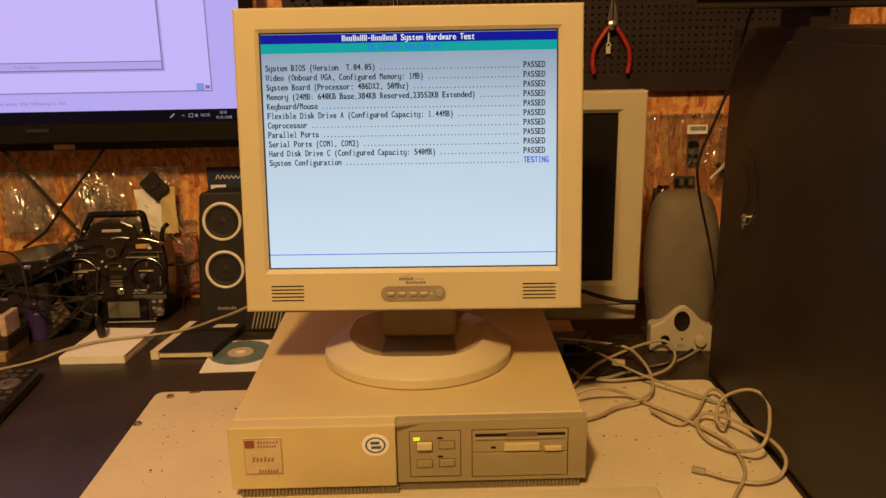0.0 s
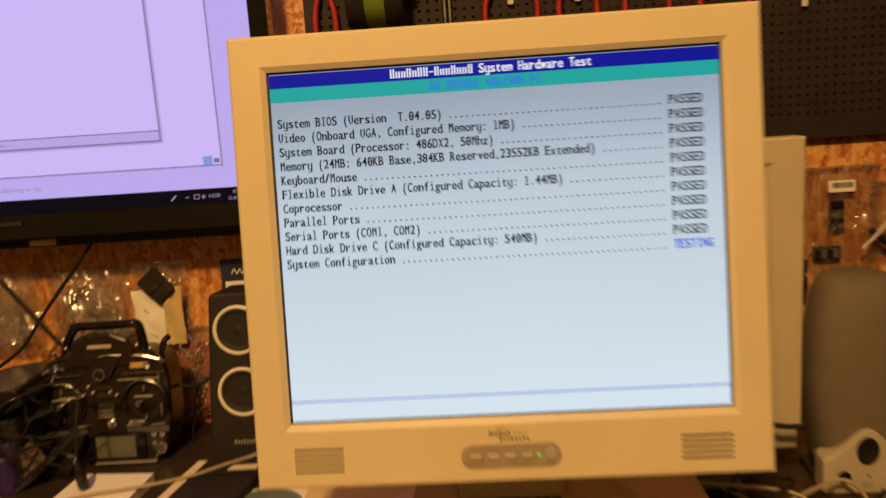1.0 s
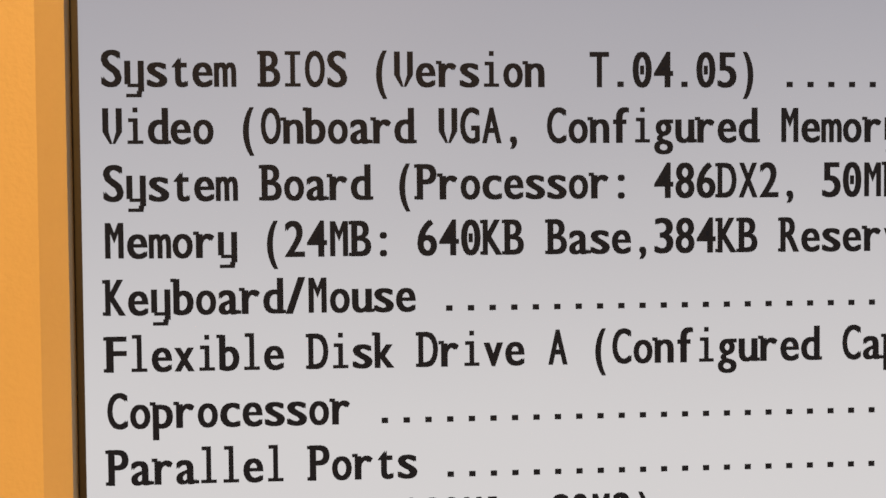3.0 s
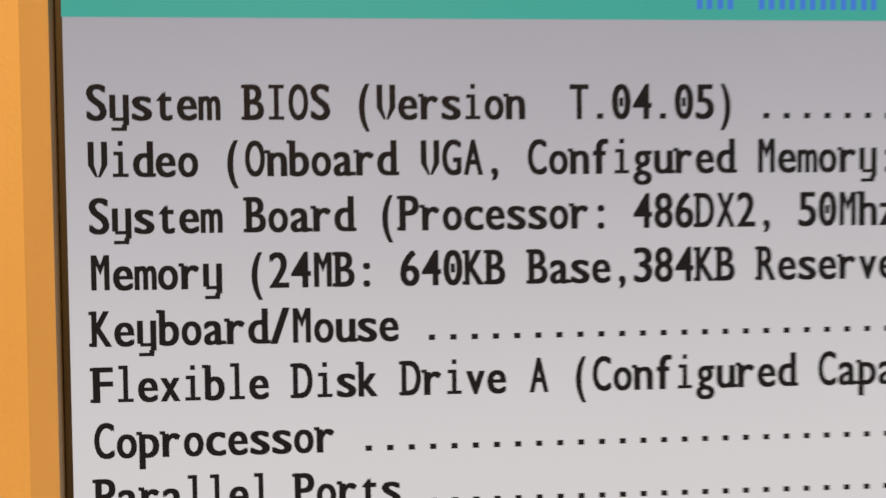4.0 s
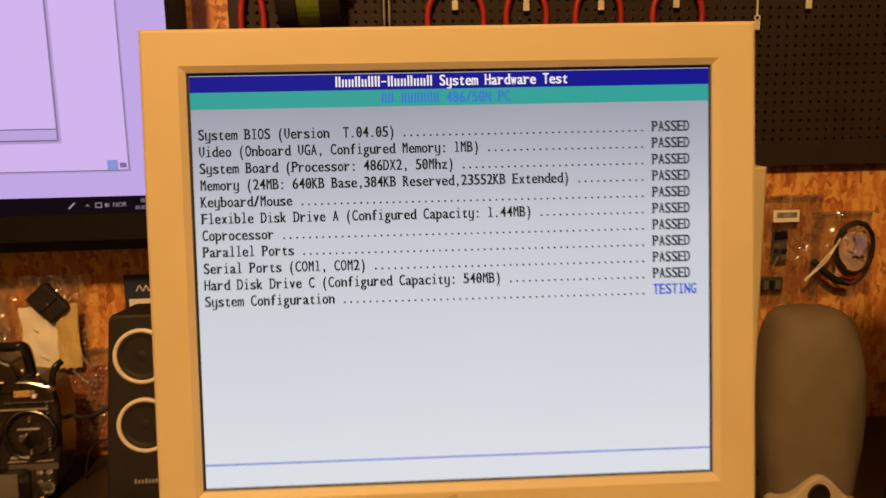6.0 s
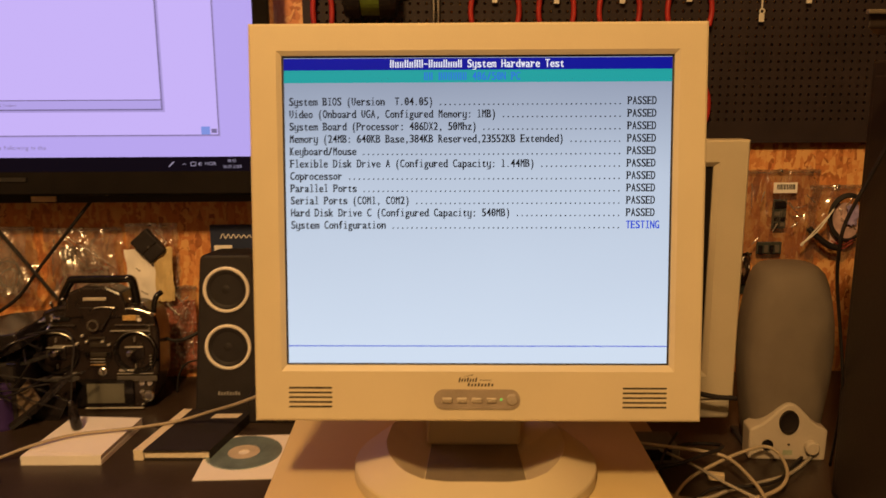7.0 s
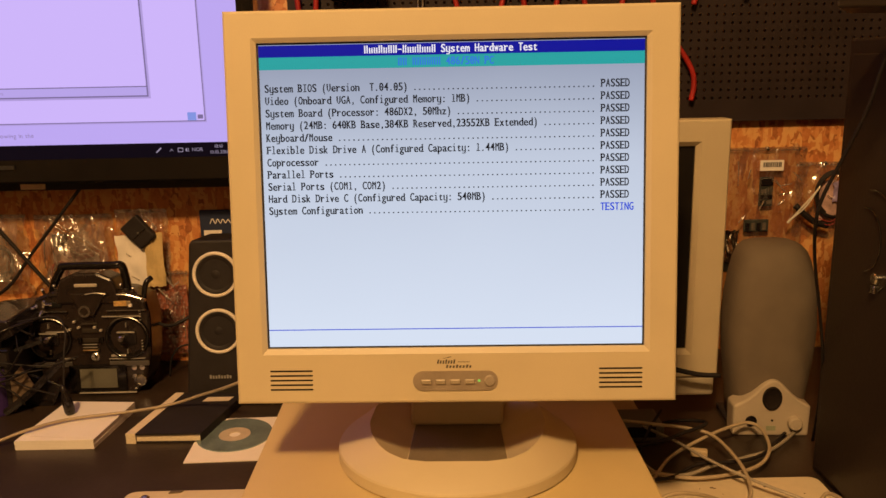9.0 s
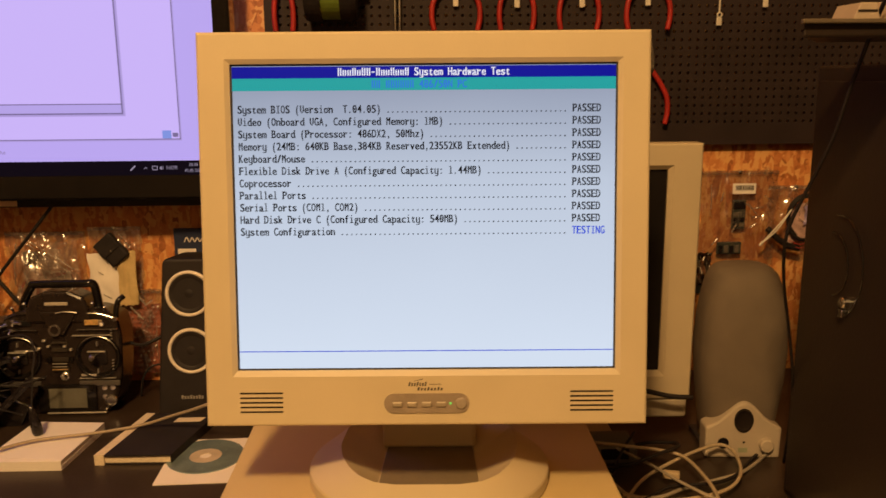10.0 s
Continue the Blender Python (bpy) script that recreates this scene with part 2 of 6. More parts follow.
def slab(outline, z0, z1, bevel=0.0, bm=None):
    """An outline in x and y, raised from z0 to z1."""
    b = prism([(x, y) for x, y in outline], 0, 1, 0)
    for v in b.verts:
        v.co = (v.co.x, v.co.z, z0 + (z1 - z0) * v.co.y)
    bmesh.ops.recalc_face_normals(b, faces=list(b.faces))
    if bevel:
        bmesh.ops.bevel(b, geom=list(b.edges), offset=bevel, segments=2, affect="EDGES", profile=0.5)
    return join(bm, b)


def rounded(x0, x1, z0, z1, r, n=5):
    pts = []
    for cx, cz, a0 in ((x1 - r, z1 - r, 0), (x0 + r, z1 - r, 90), (x0 + r, z0 + r, 180), (x1 - r, z0 + r, 270)):
        for i in range(n + 1):
            a = radians(a0 + 90 * i / n)
            pts.append((cx + r * math.cos(a), cz + r * math.sin(a)))
    return pts


def lathe(profile, m=None, seg=32, bm=None, sx=1.0, sy=1.0):
    """A profile of (radius, height) turned about the local z axis."""
    b = bmesh.new()
    rings = []
    for r, h in profile:
        if r < 1e-6:
            rings.append([b.verts.new((0, 0, h))])
        else:
            rings.append([b.verts.new((sx * r * math.cos(2 * math.pi * i / seg), sy * r * math.sin(2 * math.pi * i / seg), h)) for i in range(seg)])
    for a, c in zip(rings, rings[1:]):
        for i in range(seg):
            j = (i + 1) % seg
            if len(a) == 1 and len(c) > 1:
                b.faces.new((a[0], c[i], c[j]))
            elif len(c) == 1 and len(a) > 1:
                b.faces.new((a[i], a[j], c[0]))
            elif len(a) > 1:
                b.faces.new((a[i], a[j], c[j], c[i]))
    bmesh.ops.recalc_face_normals(b, faces=list(b.faces))
    if m is not None:
        b.transform(m)
    return join(bm, b)


FACING = pose(0, 0, 0, 90)  # turns a lathe's axis towards the viewer (-y)


def facing(x, y, z):
    return Matrix.Translation((x, y, z)) @ FACING


def glide(points, n=8):
    """A smooth line through the points."""
    p = [Vector(q) for q in points]
    p = [2 * p[0] - p[1], *p, 2 * p[-1] - p[-2]]
    out = []
    for a, b, c, d in zip(p, p[1:], p[2:], p[3:]):
        for i in range(n):
            t = i / n
            out.append(0.5 * (2 * b + (c - a) * t + (2 * a - 5 * b + 4 * c - d) * t * t + (3 * b - a - 3 * c + d) * t ** 3))
    return out + [p[-2]]


def tube(points, r, n=8, seg=8, bm=None, straight=False):
    line = [Vector(q) for q in points] if straight else glide(points, n)
    b = bmesh.new()
    rings, side = [], None
    for i, q in enumerate(line):
        d = (line[min(i + 1, len(line) - 1)] - line[max(i - 1, 0)]).normalized()
        if side is None:
            side = d.orthogonal().normalized()
        side = (side - d * side.dot(d)).normalized()
        up = d.cross(side)
        rings.append([b.verts.new(q + r * (math.cos(2 * math.pi * k / seg) * side + math.sin(2 * math.pi * k / seg) * up)) for k in range(seg)])
    for a, c in zip(rings, rings[1:]):
        for k in range(seg):
            b.faces.new((a[k], a[(k + 1) % seg], c[(k + 1) % seg], c[k]))
    b.faces.new(rings[0][::-1])
    b.faces.new(rings[-1])
    bmesh.ops.recalc_face_normals(b, faces=list(b.faces))
    return join(bm, b)


GLYPHS = {}


def glyph(ch, bold):
    """The mesh of one letter of the built-in font, flat in x and y."""
    if (ch, bold) not in GLYPHS:
        cu = bpy.data.curves.new("letter", "FONT")
        cu.body, cu.size, cu.offset, cu.resolution_u = ch, 1, bold, 4
        ob = new("letter", cu)
        me = ob.evaluated_get(bpy.context.evaluated_depsgraph_get()).to_mesh()
        verts = [(v.co.x, v.co.y) for v in me.vertices]
        faces = [tuple(p.vertices) for p in me.polygons]
        bpy.data.objects.remove(ob)
        bpy.data.curves.remove(cu)
        GLYPHS[ch, bold] = (verts, faces)
    return GLYPHS[ch, bold]


def flat(bm, x0, x1, z0, z1, y=0.0):
    bm.faces.new([bm.verts.new(q) for q in ((x0, y, z0), (x1, y, z0), (x1, y, z1), (x0, y, z1))])


SERIFS = {ch: ((-1, 0.0), (-1, 0.9)) for ch in "BDEFPRK"}
SERIFS.update({ch: ((-1, 0.64),) for ch in "rnp"})
SERIFS.update({ch: ((-1, 0.92),) for ch in "bhk"})
SERIFS.update({"d": ((1, 0.0),), "u": ((1, 0.0),), "a": ((1, 0.0),)})


def letters(bm, text, x, z, cell, cap, y=0.0, bold=0.006, mono=True):
    """Letters in x and z from the built-in font; mono: one to a cell, as on a text screen."""
    tall = max(v[1] for v in glyph("H", bold)[0]) - bold
    s = cap / tall
    for ch in text:
        if ch == " ":
            x += cell
            continue
        if ch == "." and mono:
            flat(bm, x + 0.3 * cell, x + 0.6 * cell, z, z + 0.16 * cap, y)
            x += cell
            continue
        if ch == "M" and mono:
            a0, a1, a2, a3, mid = x + 0.05 * cell, x + 0.29 * cell, x + 0.63 * cell, x + 0.87 * cell, x + 0.46 * cell
            flat(bm, a0, a1, z, z + cap, y)
            flat(bm, a2, a3, z, z + cap, y)
            for side in (((a1, 1.0), (a1, 0.7), (mid, 0.42), (mid, 0.72)), ((mid, 0.72), (mid, 0.42), (a2, 0.7), (a2, 1.0))):
                bm.faces.new([bm.verts.new((u, y, z + v * cap)) for u, v in side])
            x += cell
            continue
        if ch in "Vy" and mono:
            top, mid, low = 1.0 if ch == "V" else 0.72, 0.34, 0.0
            if ch == "V":
                for a0, a1 in ((0.03, 0.3), (0.62, 0.89)):
                    flat(bm, x + a0 * cell, x + a1 * cell, z + mid * cap, z + top * cap, y)
                for a0, a1, t0, t1 in ((0.03, 0.3, 0.34, 0.46), (0.62, 0.89, 0.46, 0.58)):
                    bm.faces.new([bm.verts.new((x + u * cell, y, z + v * cap)) for u, v in ((a0, mid), (t0, low), (t1, low), (a1, mid))])
            else:
                for a0, a1, b0 in ((0.03, 0.3, 0.06), (0.62, 0.89, -0.14)):
                    flat(bm, x + a0 * cell, x + a1 * cell, z + b0 * cap, z + top * cap, y)
                flat(bm, x + 0.16 * cell, x + 0.76 * cell, z - 0.02 * cap, z + 0.08 * cap, y - 0.00001)
                flat(bm, x + 0.1 * cell, x + 0.78 * cell, z - 0.3 * cap, z - 0.2 * cap, y - 0.00001)
                flat(bm, x + 0.56 * cell, x + 0.8 * cell, z - 0.22 * cap, z - 0.12 * cap, y - 0.00002)
            x += cell
            continue
        if ch in "ilI1" and mono:
            top = cap * {"i": 0.72, "l": 1.05}.get(ch, 1.0)
            flat(bm, x + 0.36 * cell, x + 0.58 * cell, z, z + top, y)
            flat(bm, x + 0.12 * cell, x + 0.82 * cell, z, z + 0.1 * cap, y - 0.00001)
            flat(bm, x + (0.12 if ch == "I" else 0.16) * cell, x + (0.82 if ch == "I" else 0.5) * cell, z + top - 0.11 * cap, z + top, y - 0.00001)
            if ch == "i":
                flat(bm, x + 0.36 * cell, x + 0.58 * cell, z + 0.88 * cap, z + 1.02 * cap, y)
            x += cell
            continue
        verts, faces = glyph(ch, bold)
        lo, hi = min(v[0] for v in verts), max(v[0] for v in verts)
        if mono:
            fill = {"i": 0.25, "l": 0.25, "j": 0.4, "I": 0.28, "1": 0.34, ",": 0.25, ":": 0.25, "(": 0.42, ")": 0.42, "t": 0.62, "f": 0.66, "r": 0.74, "M": 0.88, "W": 0.88, "m": 0.9, "-": 0.7}.get(ch, 0.82)
            k = fill * cell / (hi - lo)
            x0 = x + (0.93 * cell - fill * cell) / 2
            if ch == "0":
                flat(bm, x + 0.36 * cell, x + 0.56 * cell, z + 0.36 * cap, z + 0.62 * cap, y)
        else:
            k, x0 = s, x
        for strike in ((-0.045, 0.045) if mono else (0.0,)):
            vs = [bm.verts.new((x0 + (a - lo) * k + strike * cell, y - 0.0001 * strike, z + b * s)) for a, b in verts]
            for f in faces:
                bm.faces.new([vs[i] for i in f])
        if mono:
            for side, high in SERIFS.get(ch, ()):
                u, v = x0 + (0.0 if side < 0 else fill * cell), z + high * cap
                flat(bm, u - (0.16 if side < 0 else 0.1) * cell, u + (0.1 if side < 0 else 0.16) * cell, v, v + 0.1 * cap, y - 0.00002)
        x += cell if mono else (hi - lo) * s + 0.18 * cap
    return bm


# ---------------------------------------------------------------- the room
WALL = 1.53
DESKZ = 0.744

tagged(part("wall_north", box(-2.3, 1.7, WALL, WALL + 0.1, 0, 3.0), OSB), "strand board wall behind the workbench", "wall", kind="structure")
tagged(part("wall_south", box(-2.3, 1.7, -2.3, -2.2, 0, 3.0), PLASTER), "plain dull-painted workshop wall", "wall", kind="structure")
tagged(part("wall_west", box(-2.4, -2.3, -2.3, WALL + 0.1, 0, 3.0), PLASTER), "plain dull-painted workshop wall", "wall", kind="structure")
tagged(part("wall_east", box(1.7, 1.8, -2.3, WALL + 0.1, 0, 3.0), PLASTER), "plain dull-painted workshop wall", "wall", kind="structure")
tagged(part("floor", box(-2.4, 1.8, -2.3, WALL + 0.1, -0.1, 0), FLOORM), "plain brown floor under the workbench", "floor", kind="structure")
tagged(part("ceiling", box(-2.4, 1.8, -2.3, WALL + 0.1, 3.0, 3.1), CEILINGM), "plain pale ceiling over the workbench", "ceiling", kind="structure")


def pegboard():
    """Perforated hardboard: a grid of real round holes in a thin panel."""
    x0, z0, pitch, nx, nz, yf = -0.237, 1.131, 0.0127, 78, 40, WALL - 0.018
    rim = 0.018
    verts, faces, seen = [], [], {}

    def vert(x, y, z):
        key = (round(x, 5), round(y, 5), round(z, 5))
        if key not in seen:
            seen[key] = len(verts)
            verts.append(key)
        return seen[key]

    for i in range(nx):
        for j in range(nz):
            cx, cz = x0 + rim + (i + 0.5) * pitch, z0 + rim + 0.012 + (j + 0.5) * pitch
            h = pitch / 2
            ring = [(h, 0), (h, h), (0, h), (-h, h), (-h, 0), (-h, -h), (0, -h), (h, -h)]
            outer = [vert(cx + a, yf, cz + c) for a, c in ring]
            inner = [vert(cx + 0.0024 * math.cos(k * math.pi / 4), yf, cz + 0.0024 * math.sin(k * math.pi / 4)) for k in range(8)]
            back = [vert(cx + 0.0024 * math.cos(k * math.pi / 4), yf + 0.005, cz + 0.0024 * math.sin(k * math.pi / 4)) for k in range(8)]
            for k in range(8):
                m = (k + 1) % 8
                faces.append((outer[k], outer[m], inner[m], inner[k]))
                faces.append((inner[k], inner[m], back[m], back[k]))
    x1, z1 = x0 + 2 * rim + nx * pitch, z0 + 2 * rim + 0.012 + nz * pitch
    me = bpy.data.meshes.new("panel")
    me.from_pydata(verts, [], [f[::-1] for f in faces])
    me.materials.append(PEG)
    panel = new("panel", me)
    root = thing("pegboard", "dark perforated tool board on the strand board wall", "pegboard", kind="structure")
    panel.parent = root
    for name, b in (("bottom_rail", box(x0, x1, yf, WALL, z0, z0 + rim + 0.012)), ("left_rail", box(x0, x0 + rim, yf, WALL, z0 + rim + 0.0121, z1)), ("right_rail", box(x1 - rim, x1, yf, WALL, z0 + rim + 0.0121, z1)), ("top_rail", box(x0 + rim, x1 - rim, yf, WALL, z1 - rim, z1))):
        part(name, b, PEG, root)


pegboard()

desk = thing("desk", "black-brown laminate workbench top against the wall", "desk")
part("desktop", box(-1.4, 1.2, 0.42, WALL - 0.002, DESKZ - 0.036, DESKZ, 0.002), DESK, desk)
for x in (-1.3, 1.1):
    for y in (0.5, 1.42):
        part("leg", box(x - 0.03, x + 0.03, y - 0.03, y + 0.03, 0, DESKZ - 0.036, 0.003), DESK, desk)

sheet = thing("sheet", "cream painted metal sheet lying on the dark desk", "sheet", Matrix.Translation((0, 0, DESKZ)))
part("plate", slab(rounded(-0.381, 0.424, 0.55, 1.079, 0.012), 0, 0.006, 0.0012), BOARD, sheet)
for x, y in ((-0.356, 1.061), (-0.374, 0.979)):
    part("screw", lathe([(0, 0.0098), (0.0035, 0.0094), (0.0055, 0.0078), (0.006, 0.0055), (0, 0.005)], Matrix.Translation((x, y, 0)), 14), STEEL, sheet, "small bright screw")
SHEETZ = DESKZ + 0.006
rnd = random.Random(21)
b = bmesh.new()
for k in range(150):
    x, y = (rnd.uniform(0.2, 0.415), rnd.uniform(0.6, 1.06)) if k < 110 else (rnd.uniform(-0.36, -0.22), rnd.uniform(0.7, 1.06))
    w = rnd.uniform(0.0004, 0.0017) * rnd.choice((0.6, 0.8, 1.0, 1.3))
    box(x - w, x + w, y - w * rnd.uniform(0.4, 1), y + w * rnd.uniform(0.4, 1), 0.006, 0.0064, bm=b)
tagged(part("dirt_specks", b, mat("dark_dirt", (0.12, 0.08, 0.045), 0.8), sheet), kind="stuff")
part("scuff", slab([(-0.332, 1.071), (-0.318, 1.073), (-0.316, 1.077), (-0.33, 1.076)], 0.006, 0.0075), mat("worn_edge", (0.16, 0.12, 0.07), 0.5, 0.3), sheet, "worn bare patch")

# ---------------------------------------------------------------- computer
PCX0, PCX1, PCY0, PCY1, PCZ0, PCZ1 = -0.205, 0.190, 0.793, 1.165, 0.762, 0.838
pc = thing("desktop_computer", "beige desktop computer lying flat under the monitor", "computer", Matrix.Translation((0, 0, SHEETZ)))
up = Matrix.Translation((0, 0, -SHEETZ))


def px(a):
    return PCX0 + (a - 400) * 0.000617


def pz(a, b):
    return PCZ1 - ((b - 757) + (a - 400) * 0.025) * 0.000685


part("cover", box(PCX0 + 0.001, PCX1 - 0.001, PCY0 + 0.02, PCY1, PCZ0, PCZ1, 0.0025), CASE, pc, at=up)
xs = px(697)
PLINTH = mat("plinth_brown", (0.2, 0.155, 0.088), 0.6, vary=0.08)
GROOVE = mat("groove_brown", (0.075, 0.052, 0.03), 0.6)
part("base", slab([(PCX0 + 0.008, PCY0 + 0.0058), (xs, PCY0 + 0.0058), (xs, PCY0 + 0.0128), (PCX1 - 0.006, PCY0 + 0.0128), (PCX1 - 0.006, PCY1 - 0.01), (PCX0 + 0.008, PCY1 - 0.01)], SHEETZ, PCZ0 - 0.0005), PLINTH, pc, at=up)
grid = bmesh.new()
for k in range(95):
    x = PCX0 + 0.01 + k * 0.004
    d = 0.007 if x > xs else 0.0
    box(x, x + 0.0026, PCY0 + 0.0035 + d, PCY0 + 0.0068 + d, SHEETZ + 0.0005, PCZ0 - 0.001, bm=grid)
tagged(part("foot_grille", grid, PLINTH, pc, "ribbed vent strip", at=up), kind="stuff")
part("front_panel", prism([(PCX0, PCZ0), (xs, PCZ0), (xs, PCZ1 - 0.0005), (PCX0, PCZ1 - 0.0005)], PCY0, PCY0 + 0.02, 0.0018), FRONT, pc, at=up)
bm = box(xs + 0.0004, PCX1, PCY0 + 0.007, PCY0 + 0.02, PCZ0, PCZ1 - 0.0003, 0.001)
part("drive_panel", bm, TAUPE, pc, "darker taupe drive panel", at=up)
part("corner_lip", slab([(xs + 0.0002, PCY0 + 0.0004), (px(742), PCY0 + 0.0068), (xs + 0.0002, PCY0 + 0.0068)], PCZ1 - 0.0045, PCZ1 - 0.0004, 0.0006), TAUPE, pc, at=up)
yb = PCY0 + 0.007
ctl = part("control_block", box(px(722), px(812), yb - 0.0004, yb + 0.004, pz(767, 848), pz(767, 767), 0.0008), TAUPE, pc, at=up)


def strokes(bm, x0, x1, z0, z1, n, y0, y1, lean=0.0):
    """Unreadable print as a row of small upright bars."""
    step = (x1 - x0) / n
    for k in range(n):
        x, h = x0 + k * step, (z1 - z0) * (1.0 if k % 3 == 0 else 0.78)
        prism([(x, z0), (x + 0.62 * step, z0), (x + 0.62 * step + lean * h, z0 + h), (x + lean * h, z0 + h)], y0, y1, bm=bm)
    return bm


def rim(x0, x1, z0, z1, w, y0, y1):
    b = box(x0 - w, x1 + w, y0, y1, z1, z1 + w)
    box(x0 - w, x1 + w, y0, y1, z0 - w, z0, bm=b)
    box(x0 - w, x0, y0, y1, z0, z1, bm=b)
    return box(x1, x1 + w, y0, y1, z0, z1, bm=b)


part("groove", rim(px(722), px(812), pz(767, 848), pz(767, 767), 0.0009, yb - 0.0002, yb + 0.002), GROOVE, pc, at=up)
for a, b, m in ((748, 792, BEIGE), (788, 791, TAUPE), (748, 825, TAUPE), (788, 823, TAUPE)):
    x, z = px(a), pz(a, b)
    part("button", box(x - 0.0085, x + 0.0085, yb - (0.005 if m is BEIGE else 0.0022), yb, z - 0.0045, z + 0.0045, 0.0012), m, pc, "cream power button" if m is BEIGE else "", at=up)
    part("groove", rim(x - 0.0085, x + 0.0085, z - 0.0045, z + 0.0045, 0.0006, yb - 0.0006, yb), GROOVE, pc, at=up)
part("power_light", box(px(734) - 0.0036, px(734) + 0.0036, yb - 0.0016, yb, pz(734, 781) - 0.0018, pz(734, 781) + 0.0022, 0.0004), glow("yellow_green_lamp", (0.75, 0.8, 0.02), 1.1), pc, "lit yellow-green lamp", at=up)
for a, b in ((776, 779), (776, 812)):
    part("lamp_window", box(px(a) - 0.003, px(a) + 0.003, yb - 0.0008, yb, pz(a, b) - 0.001, pz(a, b) + 0.001), DARKGAP, pc, at=up)
fx0, fx1, fzt, fzm, fzb = px(834), px(1005), pz(900, 764), pz(900, 803), pz(900, 846)
part("groove", rim(fx0, fx1, fzb, fzt, 0.001, yb - 0.0004, yb + 0.002), GROOVE, pc, at=up)
floppy = part("floppy_drive", box(fx0, fx1, yb - 0.0018, yb + 0.004, fzm + 0.0006, fzt, 0.0008), TAUPE, pc, at=up)
part("slot", box(fx0 + 0.003, fx1 - 0.003, yb - 0.0024, yb - 0.0014, fzt - 0.0065, fzt - 0.0035), DARKGAP, floppy, "dark disk slot").matrix_basis = up
# The recess is a raised block; its shade is put into the darker brown.
part("slot_recess", prism([(px(893), fzt - 0.0115), (px(953), fzt - 0.0115), (px(948), fzt - 0.0015), (px(898), fzt - 0.0015)], yb - 0.003, yb - 0.001, 0.0005), mat("recess_shade_brown", (0.17, 0.13, 0.08), 0.5), floppy).matrix_basis = up
part("ledge", box(fx0 + 0.003, fx1 - 0.003, yb - 0.0034, yb - 0.001, fzt - 0.0105, fzt - 0.0078, 0.0006), TAUPE, floppy).matrix_basis = up
part("flap", box(px(891), px(955), yb - 0.0044, yb - 0.001, fzm + 0.0022, fzm + 0.0118, 0.001), FRONT, floppy, "pale disk flap").matrix_basis = up
part("eject_button", box(px(963), px(994), yb - 0.0055, yb - 0.001, fzm + 0.002, fzm + 0.0075, 0.001), FRONT, floppy).matrix_basis = up
part("drive_lamp", box(px(867), px(876), yb - 0.0022, yb - 0.0012, fzm + 0.005, fzm + 0.0075), DARKGAP, floppy).matrix_basis = up
part("blank_bay", box(fx0, fx1, yb - 0.0018, yb + 0.004, fzb, fzm - 0.0006, 0.0008), TAUPE, pc, at=up)
# badge plate and round sticker
plate = part("badge_plate", box(px(427), px(495), PCY0 - 0.0012, PCY0 + 0.001, pz(460, 838), pz(460, 773), 0.0005), mat("badge_silver_beige", (0.6, 0.48, 0.3), 0.4, 0.2), pc, "square maker's badge plate", at=up)
bm = rim(px(429), px(493), pz(460, 836), pz(460, 775), 0.0004, PCY0 - 0.0016, PCY0 - 0.001)
part("border", bm, mat("badge_brown", (0.3, 0.13, 0.06), 0.5), plate).matrix_basis = up
part("logo_mark", box(px(430), px(447), PCY0 - 0.0018, PCY0 - 0.001, pz(440, 791), pz(440, 778)), mat("badge_red", (0.24, 0.06, 0.035), 0.5), plate).matrix_basis = up
bm = bmesh.new()
for a, w, b, h, n in ((452, 38, 781, 4.5, 7), (452, 34, 788, 4.5, 7), (441, 40, 811, 9, 6), (451, 36, 832, 6, 7)):
    strokes(bm, px(a), px(a + w), pz(460, b + h / 2), pz(460, b - h / 2), n, PCY0 - 0.0016, PCY0 - 0.001, 0.25)
part("lettering", bm, mat("badge_letter_brown", (0.26, 0.16, 0.09), 0.5), plate).matrix_basis = up
sx, sz = px(661), pz(661, 786)
sticker = part("sticker", lathe([(0, 0.0008), (1, 0.0008), (1, 0)], facing(sx, PCY0 + 0.0002, sz), 40, sx=0.0150, sy=0.0132), WHITEP, pc, "white oval sticker with a blue ring", at=up)
bm = lathe([(0.9, 0.0011), (0.74, 0.0011), (0.74, 0.0006)], facing(sx, PCY0 + 0.0002, sz), 40, sx=0.0125, sy=0.0108)
for dx, dz, w in ((-0.0005, 0.0025, 0.010), (0.0008, -0.0028, 0.011)):
    box(sx + dx - w / 2, sx + dx + w / 2, PCY0 - 0.0009, PCY0 - 0.0004, sz + dz - 0.0017, sz + dz + 0.0017, bm=bm)
part("print", bm, mat("sticker_blue_ink", (0.05, 0.08, 0.25), 0.5), sticker).matrix_basis = up

# ---------------------------------------------------------------- main monitor
SCREEN = Matrix.Translation((0, 0.93, 1.115)) @ pose(0, 0, 0, 0, 0, -1.8) @ pose(0, 0, 0, -7)
monitor = thing("monitor", "beige flat monitor on a round foot, showing a hardware test", "monitor", Matrix.Translation((0, 0, PCZ1)))
head = Matrix.Translation((0, 0, -PCZ1)) @ SCREEN
HW, TOP, LOW, SW, SH = 0.199, 0.164, -0.187, 0.169, 0.135
bm = bmesh.new()


